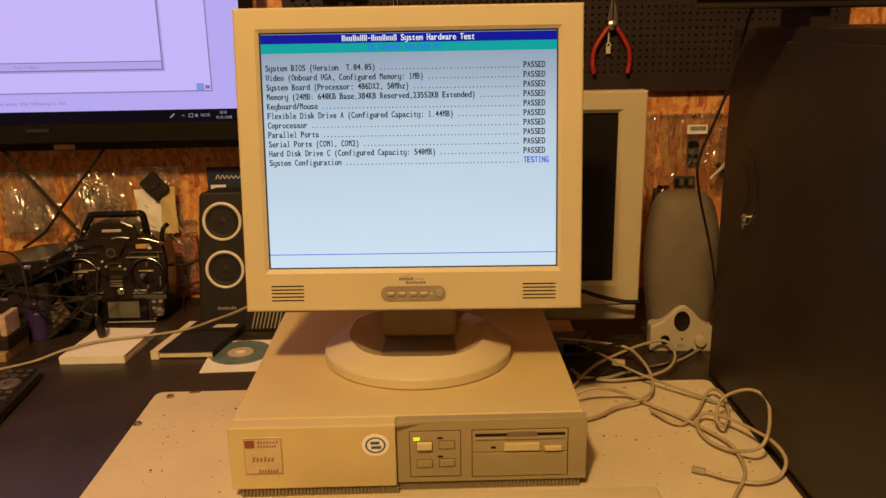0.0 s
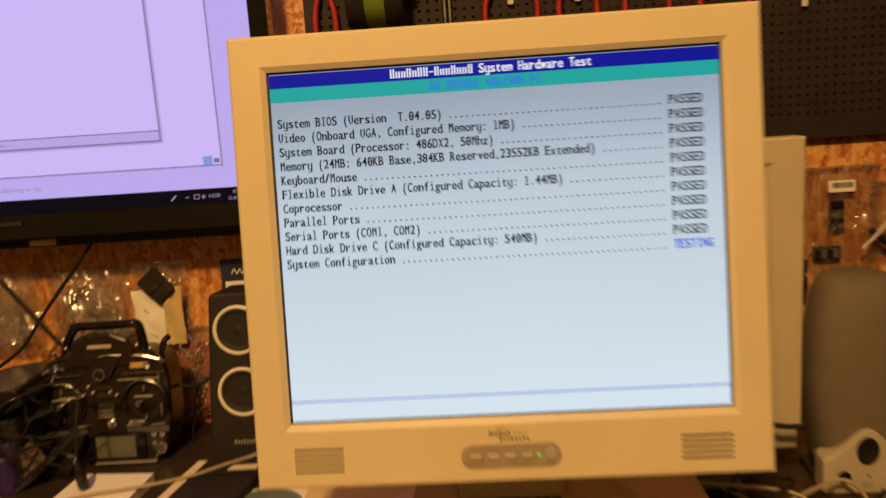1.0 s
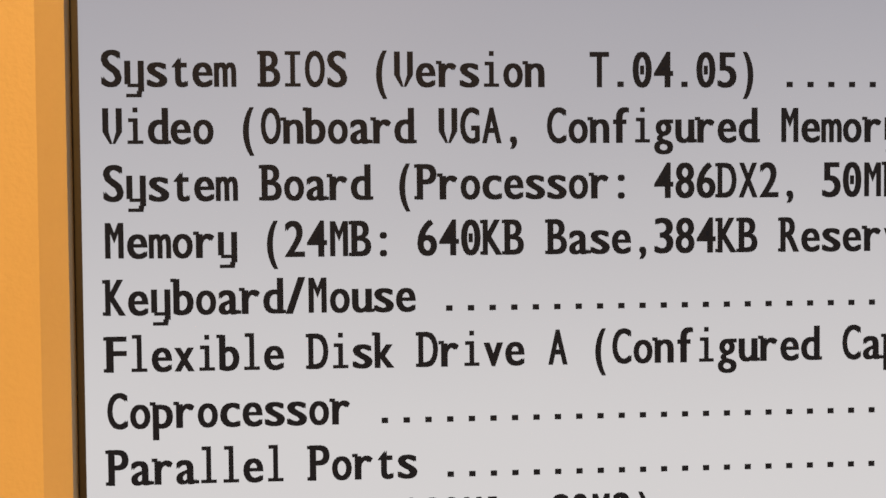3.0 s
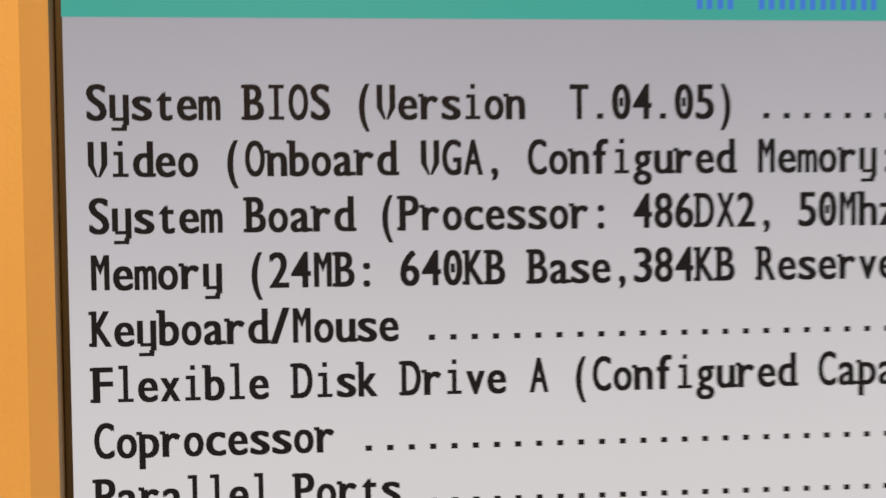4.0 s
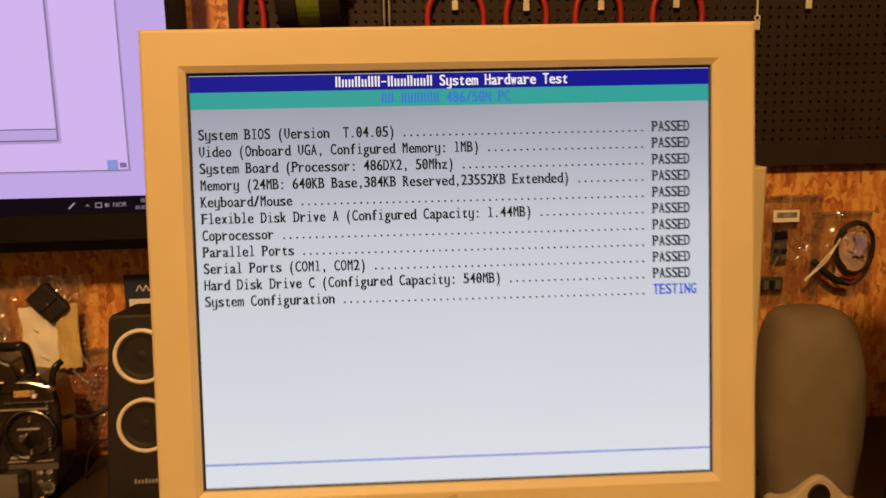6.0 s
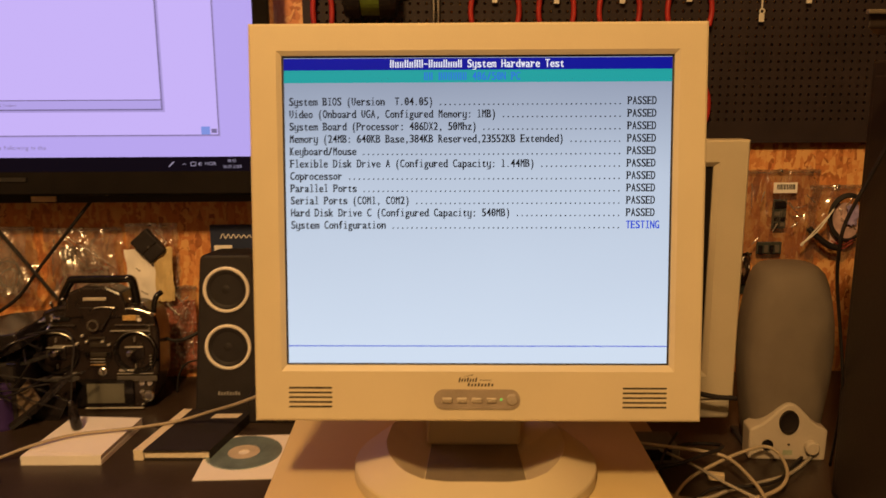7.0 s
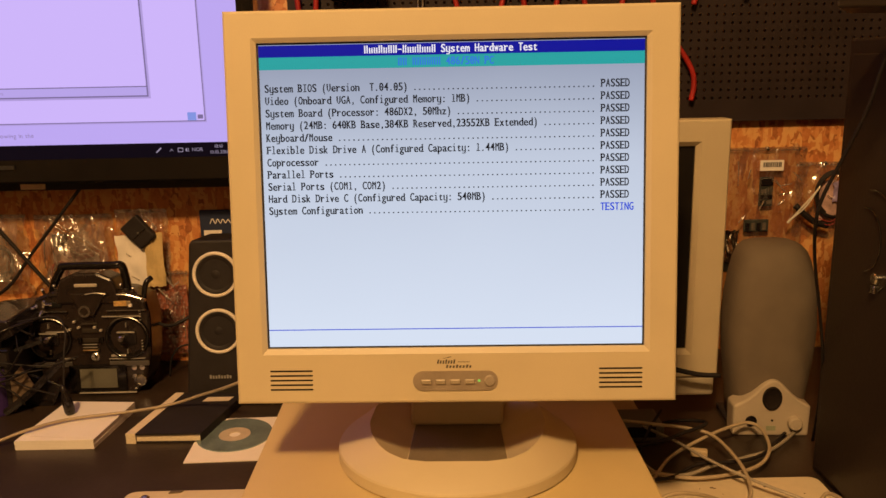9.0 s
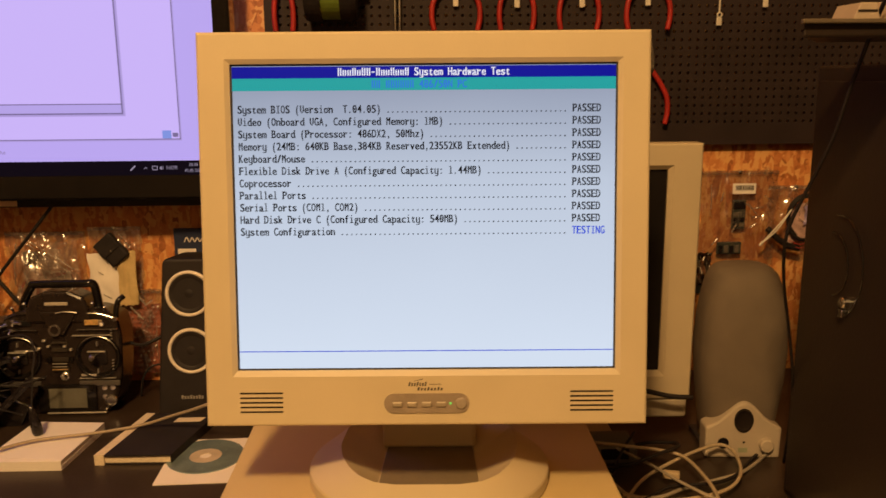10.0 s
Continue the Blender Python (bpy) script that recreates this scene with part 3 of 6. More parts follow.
def frame_ring(loops):
    """Nested rectangles (half width, top, bottom, y) bridged into one moulded frame."""
    b = bmesh.new()
    rows = [[b.verts.new(q) for q in ((-w, y, lo), (w, y, lo), (w, y, hi), (-w, y, hi))] for w, hi, lo, y in loops]
    for a, c in zip(rows, rows[1:]):
        for k in range(4):
            b.faces.new((a[k], a[(k + 1) % 4], c[(k + 1) % 4], c[k]))
    bmesh.ops.recalc_face_normals(b, faces=list(b.faces))
    return b


bm = frame_ring([(HW, TOP, LOW, 0.022), (HW, TOP, LOW, -0.0025), (HW - 0.0008, TOP - 0.0008, LOW + 0.0008, -0.004), (HW - 0.0024, TOP - 0.0024, LOW + 0.0024, -0.0047), (SW + 0.0058, SH + 0.0056, -SH - 0.0066, -0.0047), (SW + 0.0052, SH + 0.005, -SH - 0.006, -0.0043), (SW + 0.0016, SH + 0.0016, -SH - 0.0016, -0.002), (SW + 0.0016, SH + 0.0016, -SH - 0.0016, 0.006)])
bezel = part("bezel", bm, BEIGE, monitor, at=head)
bm = frame_ring([(HW - 0.002, TOP - 0.002, LOW + 0.002, 0.022), (HW - 0.012, TOP - 0.012, LOW + 0.012, 0.045), (HW - 0.06, TOP - 0.05, LOW + 0.05, 0.062)])
bm.faces.new(list(bm.verts)[-4:])
part("back_shell", bm, BEIGE, monitor, at=head)
bm = frame_ring([(SW + 0.0016, SH + 0.0016, -SH - 0.0016, 0.0006), (SW, SH, -SH, 0.0006)])
part("screen_border", bm, INK, monitor, "thin black border of the screen", at=head)
bm = bmesh.new()
flat(bm, -SW, SW, -SH, SH, 0.0004)
panel = part("screen", bm, LCD, monitor, "lit screen with a list of passed tests", at=head)
CW, RH = 0.338 / 80, 0.270 / 25


def gx(c):
    return -SW + c * CW


def gz(r):
    return SH - r * RH


def on_screen(name, bm, m):
    part(name, bm, m, panel, at=head)


bm = bmesh.new()
flat(bm, -SW, SW, gz(1), gz(0.06), 0.0)
on_screen("title_bar", bm, LCDBLUE)
bm = bmesh.new()
flat(bm, -SW, SW, gz(2), gz(1), 0.0)
on_screen("model_bar", bm, LCDTEAL)
bm = bmesh.new()
flat(bm, -SW, SW, gz(23.60), gz(23.52), 0.0)
on_screen("rule", bm, LCDTEST)
CAP = 0.625 * RH


def name_bars(bm, c, r, heights, y):
    """A maker's name as plain upright bars, one to a letter."""
    for k, h in enumerate(heights):
        z = gz(r + 0.81)
        if h == "-":
            flat(bm, gx(c + k + 0.1), gx(c + k + 0.84), z + 0.38 * CAP, z + 0.52 * CAP, y)
            continue
        tall = 1.0 if h == "C" else 0.72
        flat(bm, gx(c + k + 0.08), gx(c + k + 0.36), z, z + tall * CAP, y)
        flat(bm, gx(c + k + 0.56), gx(c + k + 0.84), z, z + tall * CAP, y)


bm = bmesh.new()
name_bars(bm, 22, 0, "CxxCxCC-CxxCxxC", -0.0003)
letters(bm, "System Hardware Test", gx(38), gz(0.81), CW, CAP, -0.0003)
on_screen("title_letters", bm, LCDWHITE)
bm = bmesh.new()
name_bars(bm, 29, 1, "CC", -0.0003)
name_bars(bm, 32, 1, "CCCCCC", -0.0003)
letters(bm, "486/50N PC", gx(39), gz(1.81), CW, CAP, -0.0003)
on_screen("model_letters", bm, LCDCYANBLUE)
LINES = ["System BIOS (Version  T.04.05)", "Video (Onboard VGA, Configured Memory: 1MB)", "System Board (Processor: 486DX2, 50Mhz)", "Memory (24MB: 640KB Base,384KB Reserved,23552KB Extended)", "Keyboard/Mouse", "Flexible Disk Drive A (Configured Capacity: 1.44MB)", "Coprocessor", "Parallel Ports", "Serial Ports (COM1, COM2)", "Hard Disk Drive C (Configured Capacity: 540MB)", "System Configuration"]
for k, line in enumerate(LINES):
    z = gz(3 + k + 0.81)
    at_col = 1
    for word in line.split(" "):
        if word:
            on_screen("word", letters(bmesh.new(), word, gx(at_col), z, CW, CAP, -0.0002), LCDTEXT)
        at_col += len(word) + 1
    dots = 70 - (len(line) + 2)
    tagged(part("dot_leader", letters(bmesh.new(), "." * dots, gx(len(line) + 2), z, CW, CAP, -0.0002), LCDTEXT, panel, at=head), kind="stuff")
    bm = bmesh.new()
    letters(bm, "PASSED" if k < 10 else "TESTING", gx(71), z, CW, CAP, -0.0002)
    on_screen("result", bm, LCDTEXT if k < 10 else LCDTEST)

# speaker slots, buttons and maker's name on the chin
chin = head @ Matrix.Translation((0, 0.0033, 0))
for side in (-1, 1):
    for k in range(5):
        z = -0.1565 - k * 0.0043
        part("speaker_slot", prism(rounded(side * 0.149 - 0.0195, side * 0.149 + 0.0195, z - 0.0007, z + 0.0007, 0.0006, 2), -0.0083, -0.0075), DARKGAP, bezel, at=chin)
pad = part("button_panel", prism(rounded(-0.0385, 0.0385, -0.1755, -0.1575, 0.0089, 8), -0.0092, -0.007), mat("button_panel_grey", (0.36, 0.29, 0.22), 0.4, 0.3), bezel, "grey oval button strip", at=chin)
for x in (-0.0265, -0.0133, 0.0, 0.0130):
    part("button", box(x - 0.0047, x + 0.0047, -0.0112, -0.009, -0.1693, -0.1647, 0.001), mat("button_silver", (0.36, 0.3, 0.22), 0.4, 0.2), monitor, at=chin)
part("power_button", lathe([(0, 0.0024), (0.0042, 0.0022), (0.0052, 0.0012), (0.0052, 0)], chin @ facing(0.0312, -0.009, -0.1665), 24), mat("button_ring_silver", (0.36, 0.3, 0.23), 0.4, 0.2), monitor)
part("power_lamp", lathe([(0, 0.001), (0.0012, 0.0006), (0.0012, 0)], chin @ facing(0.0215, -0.009, -0.1665), 10), glow("green_lamp", (0.25, 0.7, 0.1), 0.9), monitor, "small green power lamp")
bm = bmesh.new()
for x0, x1, z0, z1, n in ((-0.0165, 0.0005, -0.1508, -0.147, 7), (0.0025, 0.0135, -0.1497, -0.1487, 8), (-0.0085, 0.0155, -0.1548, -0.1519, 8)):
    strokes(bm, x0, x1, z0, z1, n, -0.0083, -0.0078, 0.2)
prism([(-0.012, -0.1462), (-0.011, -0.1462), (-0.0035, -0.1448), (-0.0035, -0.1441)], -0.0083, -0.0078, bm=bm)
part("maker_name", bm, mat("print_brown_grey", (0.1, 0.08, 0.055), 0.5), bezel, at=chin)

# neck and foot stand upright on the computer
CY = 0.9885
spin = pose(0, 0, 0, 0, 0, -1.8)
part("neck", prism([(-0.051, 0.004), (0.051, 0.004), (0.05, 0.15), (-0.05, 0.15)], 0.0, 0.026, 0.004), BEIGE, monitor, at=Matrix.Translation((0.003, 1.04, 0)) @ spin)
part("hinge", box(-0.04, 0.04, 0.96, 1.05, 0.125, 0.2, 0.006), BEIGE, monitor, at=Matrix.Translation((0.003, 0, 0)))


def dished_foot(seg=96):
    """An oval rounded ring with a steep angular hollow cut into it."""
    b = bmesh.new()
    rows = []
    mid = 0.03

    def angular(corners, k):
        """The point of a many-sided outline in one direction from the hollow's middle."""
        dx, dy = math.cos(2 * math.pi * k / seg), math.sin(2 * math.pi * k / seg)
        best = 9.0
        for (x0, y0), (x1, y1) in zip(corners, corners[1:] + corners[:1]):
            ex, ey = x1 - x0, y1 - y0
            det = ex * dy - ey * dx
            if abs(det) > 1e-9:
                far = (ex * (y0 - mid) - ey * x0) / det
                along = (dx * (y0 - mid) - dy * x0) / det
                if far > 0 and -1e-6 <= along <= 1 + 1e-6:
                    best = min(best, far)
        return dx * best, mid + dy * best

    for rx, ry, z in ((0.119, 0.110, 0), (0.122, 0.113, 0.002), (0.122, 0.113, 0.0125), (0.121, 0.112, 0.0145), (0.1185, 0.1095, 0.0165)):
        oval = [(rx * math.cos(2 * math.pi * k / 240), ry * math.sin(2 * math.pi * k / 240)) for k in range(240)]
        rows.append([b.verts.new((*angular(oval, k), z)) for k in range(seg)])
    half = [(0.03, -0.079), (0.05, -0.074), (0.066, -0.061), (0.078, -0.042), (0.087, -0.018), (0.091, 0.008), (0.088, 0.05), (0.062, 0.084)]
    floor = [(0.048, -0.064), (0.052, -0.046), (0.05, 0.0), (0.048, 0.05), (0.044, 0.07)]
    for pts, z in (([(x + 0.001, y - 0.0015) for x, y in half], 0.0295), (half, 0.03), ([(x - 0.0015, y + 0.0015) for x, y in half], 0.0285), (floor, 0.003)):
        ring = pts + [(-x, y) for x, y in reversed(pts)]
        rows.append([b.verts.new((*angular(ring, k), z)) for k in range(seg)])
    for a, c in zip(rows, rows[1:]):
        for k in range(seg):
            b.faces.new((a[k], a[(k + 1) % seg], c[(k + 1) % seg], c[k]))
    b.faces.new(rows[0][::-1])
    b.faces.new(rows[-1])
    bmesh.ops.recalc_face_normals(b, faces=list(b.faces))
    return b


# Added darker plate: the shade on the hollow's floor is put into its colour.
part("hollow_shade_plate", slab([(-0.047, -0.0625), (0.047, -0.0625), (0.051, -0.046), (0.049, 0.0), (0.046, 0.06), (-0.046, 0.06), (-0.049, 0.0), (-0.051, -0.046)], 0.0031, 0.0042, 0.0004), mat("hollow_shade_taupe", (0.2, 0.16, 0.1), 0.55), monitor, "taupe plate standing in for shade in the foot", at=Matrix.Translation((0.002, CY, 0)) @ spin)
foot = part("foot", dished_foot(), BEIGE, monitor, "round dished foot", at=Matrix.Translation((0.002, CY, 0)) @ spin, smooth=True)
foot.data.set_sharp_from_angle(angle=radians(24))

# ---------------------------------------------------------------- television
TVY = 1.437
tv = thing("television", "wide black television showing document windows on the wall", "television", Matrix.Translation((-0.662, WALL, 1.28)))
here = Matrix.Translation((0.662, -WALL, -1.28))
TX0, TX1, TZ0, TZ1 = -1.052, -0.272, 1.064, 1.51
SX0, SX1, SZ0, SZ1 = -1.03, -0.297, 1.1, 1.49


def tv_frame():
    b = bmesh.new()
    rows = []
    for x0, x1, z0, z1, y in ((TX0, TX1, TZ0, TZ1, 1.462), (TX0, TX1, TZ0, TZ1, 1.431), (TX0 + 0.004, TX1 - 0.004, TZ0 + 0.004, TZ1 - 0.004, 1.428), (SX0, SX1, SZ0, SZ1, 1.431), (SX0, SX1, SZ0, SZ1, TVY + 0.002)):
        rows.append([b.verts.new(q) for q in ((x0, y, z0), (x1, y, z0), (x1, y, z1), (x0, y, z1))])
    for a, c in zip(rows, rows[1:]):
        for k in range(4):
            b.faces.new((a[k], a[(k + 1) % 4], c[(k + 1) % 4], c[k]))
    bmesh.ops.recalc_face_normals(b, faces=list(b.faces))
    return b


part("frame", tv_frame(), GLOSSB, tv, "glossy black frame", at=here)
part("back", box(TX0 + 0.03, TX1 - 0.03, 1.462, WALL - 0.012, TZ0 + 0.02, TZ1 - 0.03, 0.01), BLACKM, tv, at=here)
part("wall_mount", box(-0.76, -0.56, WALL - 0.012, WALL, 1.18, 1.4), STEEL, tv, at=here)
bm = bmesh.new()
flat(bm, SX0, SX1, 1.121, SZ1, TVY)
tvs = part("screen", bm, glow("tv_desktop_lilac", (0.55, 0.46, 1.0), 0.85, rough=0.18), tv, "lit lilac-white screen with overlapping windows", at=here)


def tv_layer(name, x0, x1, z0, z1, dy, m):
    b = bmesh.new()
    flat(b, x0, x1, z0, z1, TVY - dy)
    return part(name, b, m, tvs, at=here)


TVEDGE = glow("tv_window_edge", (0.2, 0.165, 0.33), 0.9, 0.18)
TVSOFT = glow("tv_window_shadow", (0.45, 0.37, 0.76), 0.88, 0.18)
TVWIN = glow("tv_window_white", (0.64, 0.53, 1.05), 0.88, 0.18)
TVBAR = glow("tv_status_bar", (0.46, 0.39, 0.82), 0.95, 0.18)
TVINK = glow("tv_grey_letters", (0.25, 0.2, 0.38), 0.9, 0.18)
TVPALE = glow("tv_pale_marks", (0.3, 0.27, 0.36), 0.9, 0.18)
tv_layer("window_shadow", SX0, -0.3532, 1.1505, SZ1, 0.0002, TVSOFT)
tv_layer("window_edge", SX0, -0.3548, 1.1522, SZ1, 0.0003, TVEDGE)
tv_layer("window", SX0, -0.3562, 1.1536, SZ1, 0.0006, TVWIN)
tv_layer("window_shadow", SX0, -0.4325, 1.1868, SZ1, 0.00075, TVSOFT)
tv_layer("window_edge", SX0, -0.4355, 1.1895, SZ1, 0.0009, TVEDGE)
tv_layer("status_bar", SX0, -0.4375, 1.1915, 1.2035, 0.0012, TVBAR)
tv_layer("window", SX0, -0.4375, 1.205, SZ1, 0.0012, TVWIN)
tv_layer("icon", -0.381, -0.368, 1.1538, 1.1655, 0.0012, glow("tv_blue_icon", (0.22, 0.33, 0.8), 0.9))
tv_layer("icon", -0.366, -0.358, 1.156, 1.162, 0.0012, TVEDGE)
part("text_line", letters(bmesh.new(), "Total 11 folders", -0.691, 1.1953, 0.003, 0.0042, TVY - 0.0016, 0.0, False), TVINK, tvs, at=here)
part("text_line", letters(bmesh.new(), "then enter the following in the", -0.7358, 1.1325, 0.003, 0.0061, TVY - 0.0006, 0.0, False), TVINK, tvs, at=here)
for k, z in enumerate((1.302, 1.29, 1.277, 1.265, 1.253)):
    tv_layer("list_mark", -0.735, -0.722 + 0.003 * (k % 2), z, z + 0.005, 0.0016, TVINK)
b = bmesh.new()
flat(b, SX0, SX1, SZ0, 1.1205, TVY)
bar = part("taskbar", b, glow("tv_taskbar_black", (0.004, 0.0025, 0.006), 1.0, 0.15, 0.002), tv, "black task bar with small pale icons", at=here)
for name, text, x, z, h in (("text_line", "NOR", -0.3785, 1.108, 0.0052), ("text_line", "18:10", -0.3445, 1.1125, 0.0048), ("text_line", "10.10.2018", -0.3515, 1.1038, 0.0048)):
    part(name, letters(bmesh.new(), text, x, z, 0.002, h, TVY - 0.0006, 0.0, False), TVPALE, bar, at=here)
for pts in (((-0.433, 1.1075), (-0.4255, 1.1145), (-0.424, 1.113), (-0.4315, 1.106)), ((-0.413, 1.108), (-0.4095, 1.112), (-0.406, 1.108), (-0.4095, 1.1105)), ((-0.4, 1.107), (-0.392, 1.107), (-0.392, 1.108), (-0.4, 1.108)), ((-0.4, 1.1125), (-0.392, 1.1125), (-0.392, 1.1135), (-0.4, 1.1135)), ((-0.4, 1.108), (-0.399, 1.108), (-0.399, 1.1125), (-0.4, 1.1125)), ((-0.393, 1.108), (-0.392, 1.108), (-0.392, 1.1125), (-0.393, 1.1125)), ((-0.3885, 1.109), (-0.3858, 1.1072), (-0.3858, 1.1133), (-0.3885, 1.1115)), ((-0.3845, 1.1075), (-0.3838, 1.1075), (-0.3838, 1.113), (-0.3845, 1.113)), ((-0.309, 1.106), (-0.300, 1.106), (-0.300, 1.114), (-0.309, 1.114))):
    b = bmesh.new()
    b.faces.new([b.verts.new((x, TVY - 0.0006, z)) for x, z in pts])
    part("icon", b, TVPALE, bar, at=here)
part("maker_name", box(-0.682, -0.642, 1.4268, 1.4276, 1.0865, 1.0925), mat("tv_print_grey", (0.022, 0.02, 0.02), 0.5), tv, at=here)
# Dark strip added under the frame, standing in for the shade there.
part("under_shade_strip", box(TX0 + 0.05, TX1 - 0.02, 1.456, 1.478, 1.05, 1.0635, 0.003), BLACKM, tv, at=here)
part("label", box(-0.65, -0.613, 1.453, 1.4565, 1.0525, 1.061), mat("tan_block", (0.72, 0.5, 0.3), 0.6), tv, "small tan block", at=here)

# ---------------------------------------------------------------- second monitor, switched off
wm = thing("monitor", "switched-off cream monitor standing behind the lit one", "monitor", Matrix.Translation((0.14, 1.3, DESKZ)))
here = Matrix.Translation((-0.14, -1.3, -DESKZ))


def panel_ring(x0, x1, z0, z1, ix0, ix1, iz0, iz1, y, deep):
    b = bmesh.new()
    rows = []
    for a0, a1, c0, c1, yy in ((x0, x1, z0, z1, y + deep), (x0, x1, z0, z1, y + 0.002), (x0 + 0.002, x1 - 0.002, z0 + 0.002, z1 - 0.002, y), (ix0 - 0.006, ix1 + 0.006, iz0 - 0.006, iz1 + 0.006, y), (ix0, ix1, iz0, iz1, y + 0.006), (ix0, ix1, iz0, iz1, y + 0.012)):
        rows.append([b.verts.new(q) for q in ((a0, yy, c0), (a1, yy, c0), (a1, yy, c1), (a0, yy, c1))])
    for a, c in zip(rows, rows[1:]):
        for k in range(4):
            b.faces.new((a[k], a[(k + 1) % 4], c[(k + 1) % 4], c[k]))
    bmesh.ops.recalc_face_normals(b, faces=list(b.faces))
    return b


part("bezel", panel_ring(-0.075, 0.353, 0.817, 1.156, -0.03, 0.311, 0.855, 1.123, 1.225, 0.03), WMON, wm, at=here)
part("screen", box(-0.031, 0.312, 1.2345, 1.24, 0.854, 1.124), mat("dull_black_panel", (0.009, 0.007, 0.006), 0.45, vary=0.1, spec=0.2), wm, "dark switched-off screen", at=here)
part("back_shell", box(-0.06, 0.338, 1.255, 1.3, 0.83, 1.14, 0.012), WMON, wm, at=here)
part("chin", box(-0.06, 0.351, 1.229, 1.262, 0.789, 0.8165, 0.004), mat("chin_grey", (0.36, 0.31, 0.23), 0.5), wm, "greyer lower lip", at=here)
part("neck", box(0.09, 0.19, 1.27, 1.31, DESKZ + 0.012, 0.86, 0.006), WMON, wm, at=here)
part("foot", slab(rounded(0.02, 0.26, 1.21, 1.42, 0.05), DESKZ, DESKZ + 0.014, 0.004), WMON, wm, at=here)

# ---------------------------------------------------------------- grey speaker
spk = thing("speaker", "tall grey cloth speaker with a pale control base", "speaker", Matrix.Translation((0.421, 1.247, DESKZ)) @ pose(0, 0, 0, 0, 0, -4))


def loft(sections, seg=40, power=3.0):
    """Stacked rounded sections: height, half width, half depth, shift in y."""
    b = bmesh.new()
    rings = []
    for z, w, d, sh in sections:
        ring = []
        for i in range(seg):
            a = 2 * math.pi * i / seg
            c, s_ = math.cos(a), math.sin(a)
            ring.append(b.verts.new((w * math.copysign(abs(c) ** (2 / power), c), sh + d * math.copysign(abs(s_) ** (2 / power), s_), z)))
        rings.append(ring)
    for a, c in zip(rings, rings[1:]):
        for i in range(seg):
            j = (i + 1) % seg
            b.faces.new((a[i], a[j], c[j], c[i]))
    b.faces.new(rings[0][::-1])
    b.faces.new(rings[-1])
    bmesh.ops.recalc_face_normals(b, faces=list(b.faces))
    return b


body = loft([(0.004, 0.047, 0.045, 0.003), (0.03, 0.0495, 0.046, 0.003), (0.06, 0.0535, 0.047, 0.003), (0.1, 0.0585, 0.048, 0.003), (0.145, 0.0612, 0.048, 0.004), (0.183, 0.059, 0.047, 0.005), (0.212, 0.0545, 0.045, 0.007), (0.234, 0.0495, 0.042, 0.009), (0.247, 0.0445, 0.037, 0.01), (0.2545, 0.0375, 0.031, 0.011), (0.258, 0.028, 0.023, 0.012)])
body.transform(Matrix.Translation((0.0045, 0, 0)) @ Matrix.Diagonal((0.955, 1, 0.965, 1)))
part("cloth_body", body, GREYCLOTH, spk, "grey cloth-covered body", smooth=True)
hump = [(-0.0485, 0.0), (0.0485, 0.0), (0.0495, 0.042)]
for i in range(1, 14):
    t = i / 14
    x = 0.0495 - 0.099 * t
    hump.append((x, 0.042 + 0.036 * math.exp(-((x / 0.028) ** 2)) ))
hump.append((-0.0495, 0.042))
base = part("control_base", prism(hump, -0.0505, -0.02, 0.003), LGREY, spk, "pale grey control base")
part("foot_pad", box(-0.046, 0.046, -0.045, 0.045, 0, 0.006, 0.002), BLACKM, spk)
part("bass_port", lathe([(0.0135, 0.0), (0.0135, 0.0022), (0.0118, 0.003), (0.0105, 0.001), (0.009, 0.0003), (0, 0.0003)], facing(-0.001, -0.0503, 0.053), 28, sx=0.92, sy=1.2), DARKGAP, base, "dark round bass port", smooth=True)
part("socket", lathe([(0.0075, 0.0), (0.0075, 0.0015), (0.006, 0.002), (0.0045, 0.0005), (0, 0.0004)], facing(-0.026, -0.0503, 0.021), 20), BLACK, base)
part("knob", lathe([(0.009, 0), (0.0088, 0.008), (0.0075, 0.0095), (0, 0.0098)], facing(0.029, -0.0503, 0.02), 24), LGREY, base)
part("lamp", lathe([(0.0016, 0), (0.0014, 0.001), (0, 0.0012)], facing(0.001, -0.0503, 0.022), 10), DARKGAP, base)
part("maker_mark", box(-0.006, 0.006, -0.0512, -0.0502, 0.008, 0.0145), mat("faint_green_grey", (0.3, 0.33, 0.22), 0.5), base)

# ---------------------------------------------------------------- black speaker with two ringed drivers
bs = thing("speaker", "black upright speaker with two white-ringed drivers", "speaker", Matrix.Translation((-0.346, 1.37, DESKZ)) @ pose(0, 0, 0, -6))
out = [(-0.053, 0.0), (0.053, 0.0), (0.0385, 0.232), (0.034, 0.238), (-0.034, 0.238), (-0.0385, 0.232)]
part("cabinet", prism(out, 0.0, 0.1, 0.004), BLACKM, bs)
for z in (0.186, 0.1):
    ringp = part("driver_ring", lathe([(0.0345, 0.0), (0.0345, 0.002), (0.033, 0.0035), (0.0305, 0.0035), (0.029, 0.001), (0.029, 0.0)], facing(0, 0.0, z), 48), mat("driver_ring_white", (0.78, 0.7, 0.6), 0.4), bs, "pale ring", smooth=True)
    part("driver_cone", lathe([(0.029, 0.0012), (0.026, 0.0016), (0.02, -0.004), (0.0135, -0.0075), (0.012, -0.0035), (0.006, -0.001), (0, 0)], facing(0, -0.0012, z), 40), BLACKM, ringp, "black cone", smooth=True)
part("maker_mark", strokes(bmesh.new(), -0.017, 0.017, 0.027, 0.0325, 8, -0.0009, 0.0), mat("grey_print", (0.3, 0.28, 0.25), 0.5), bs)

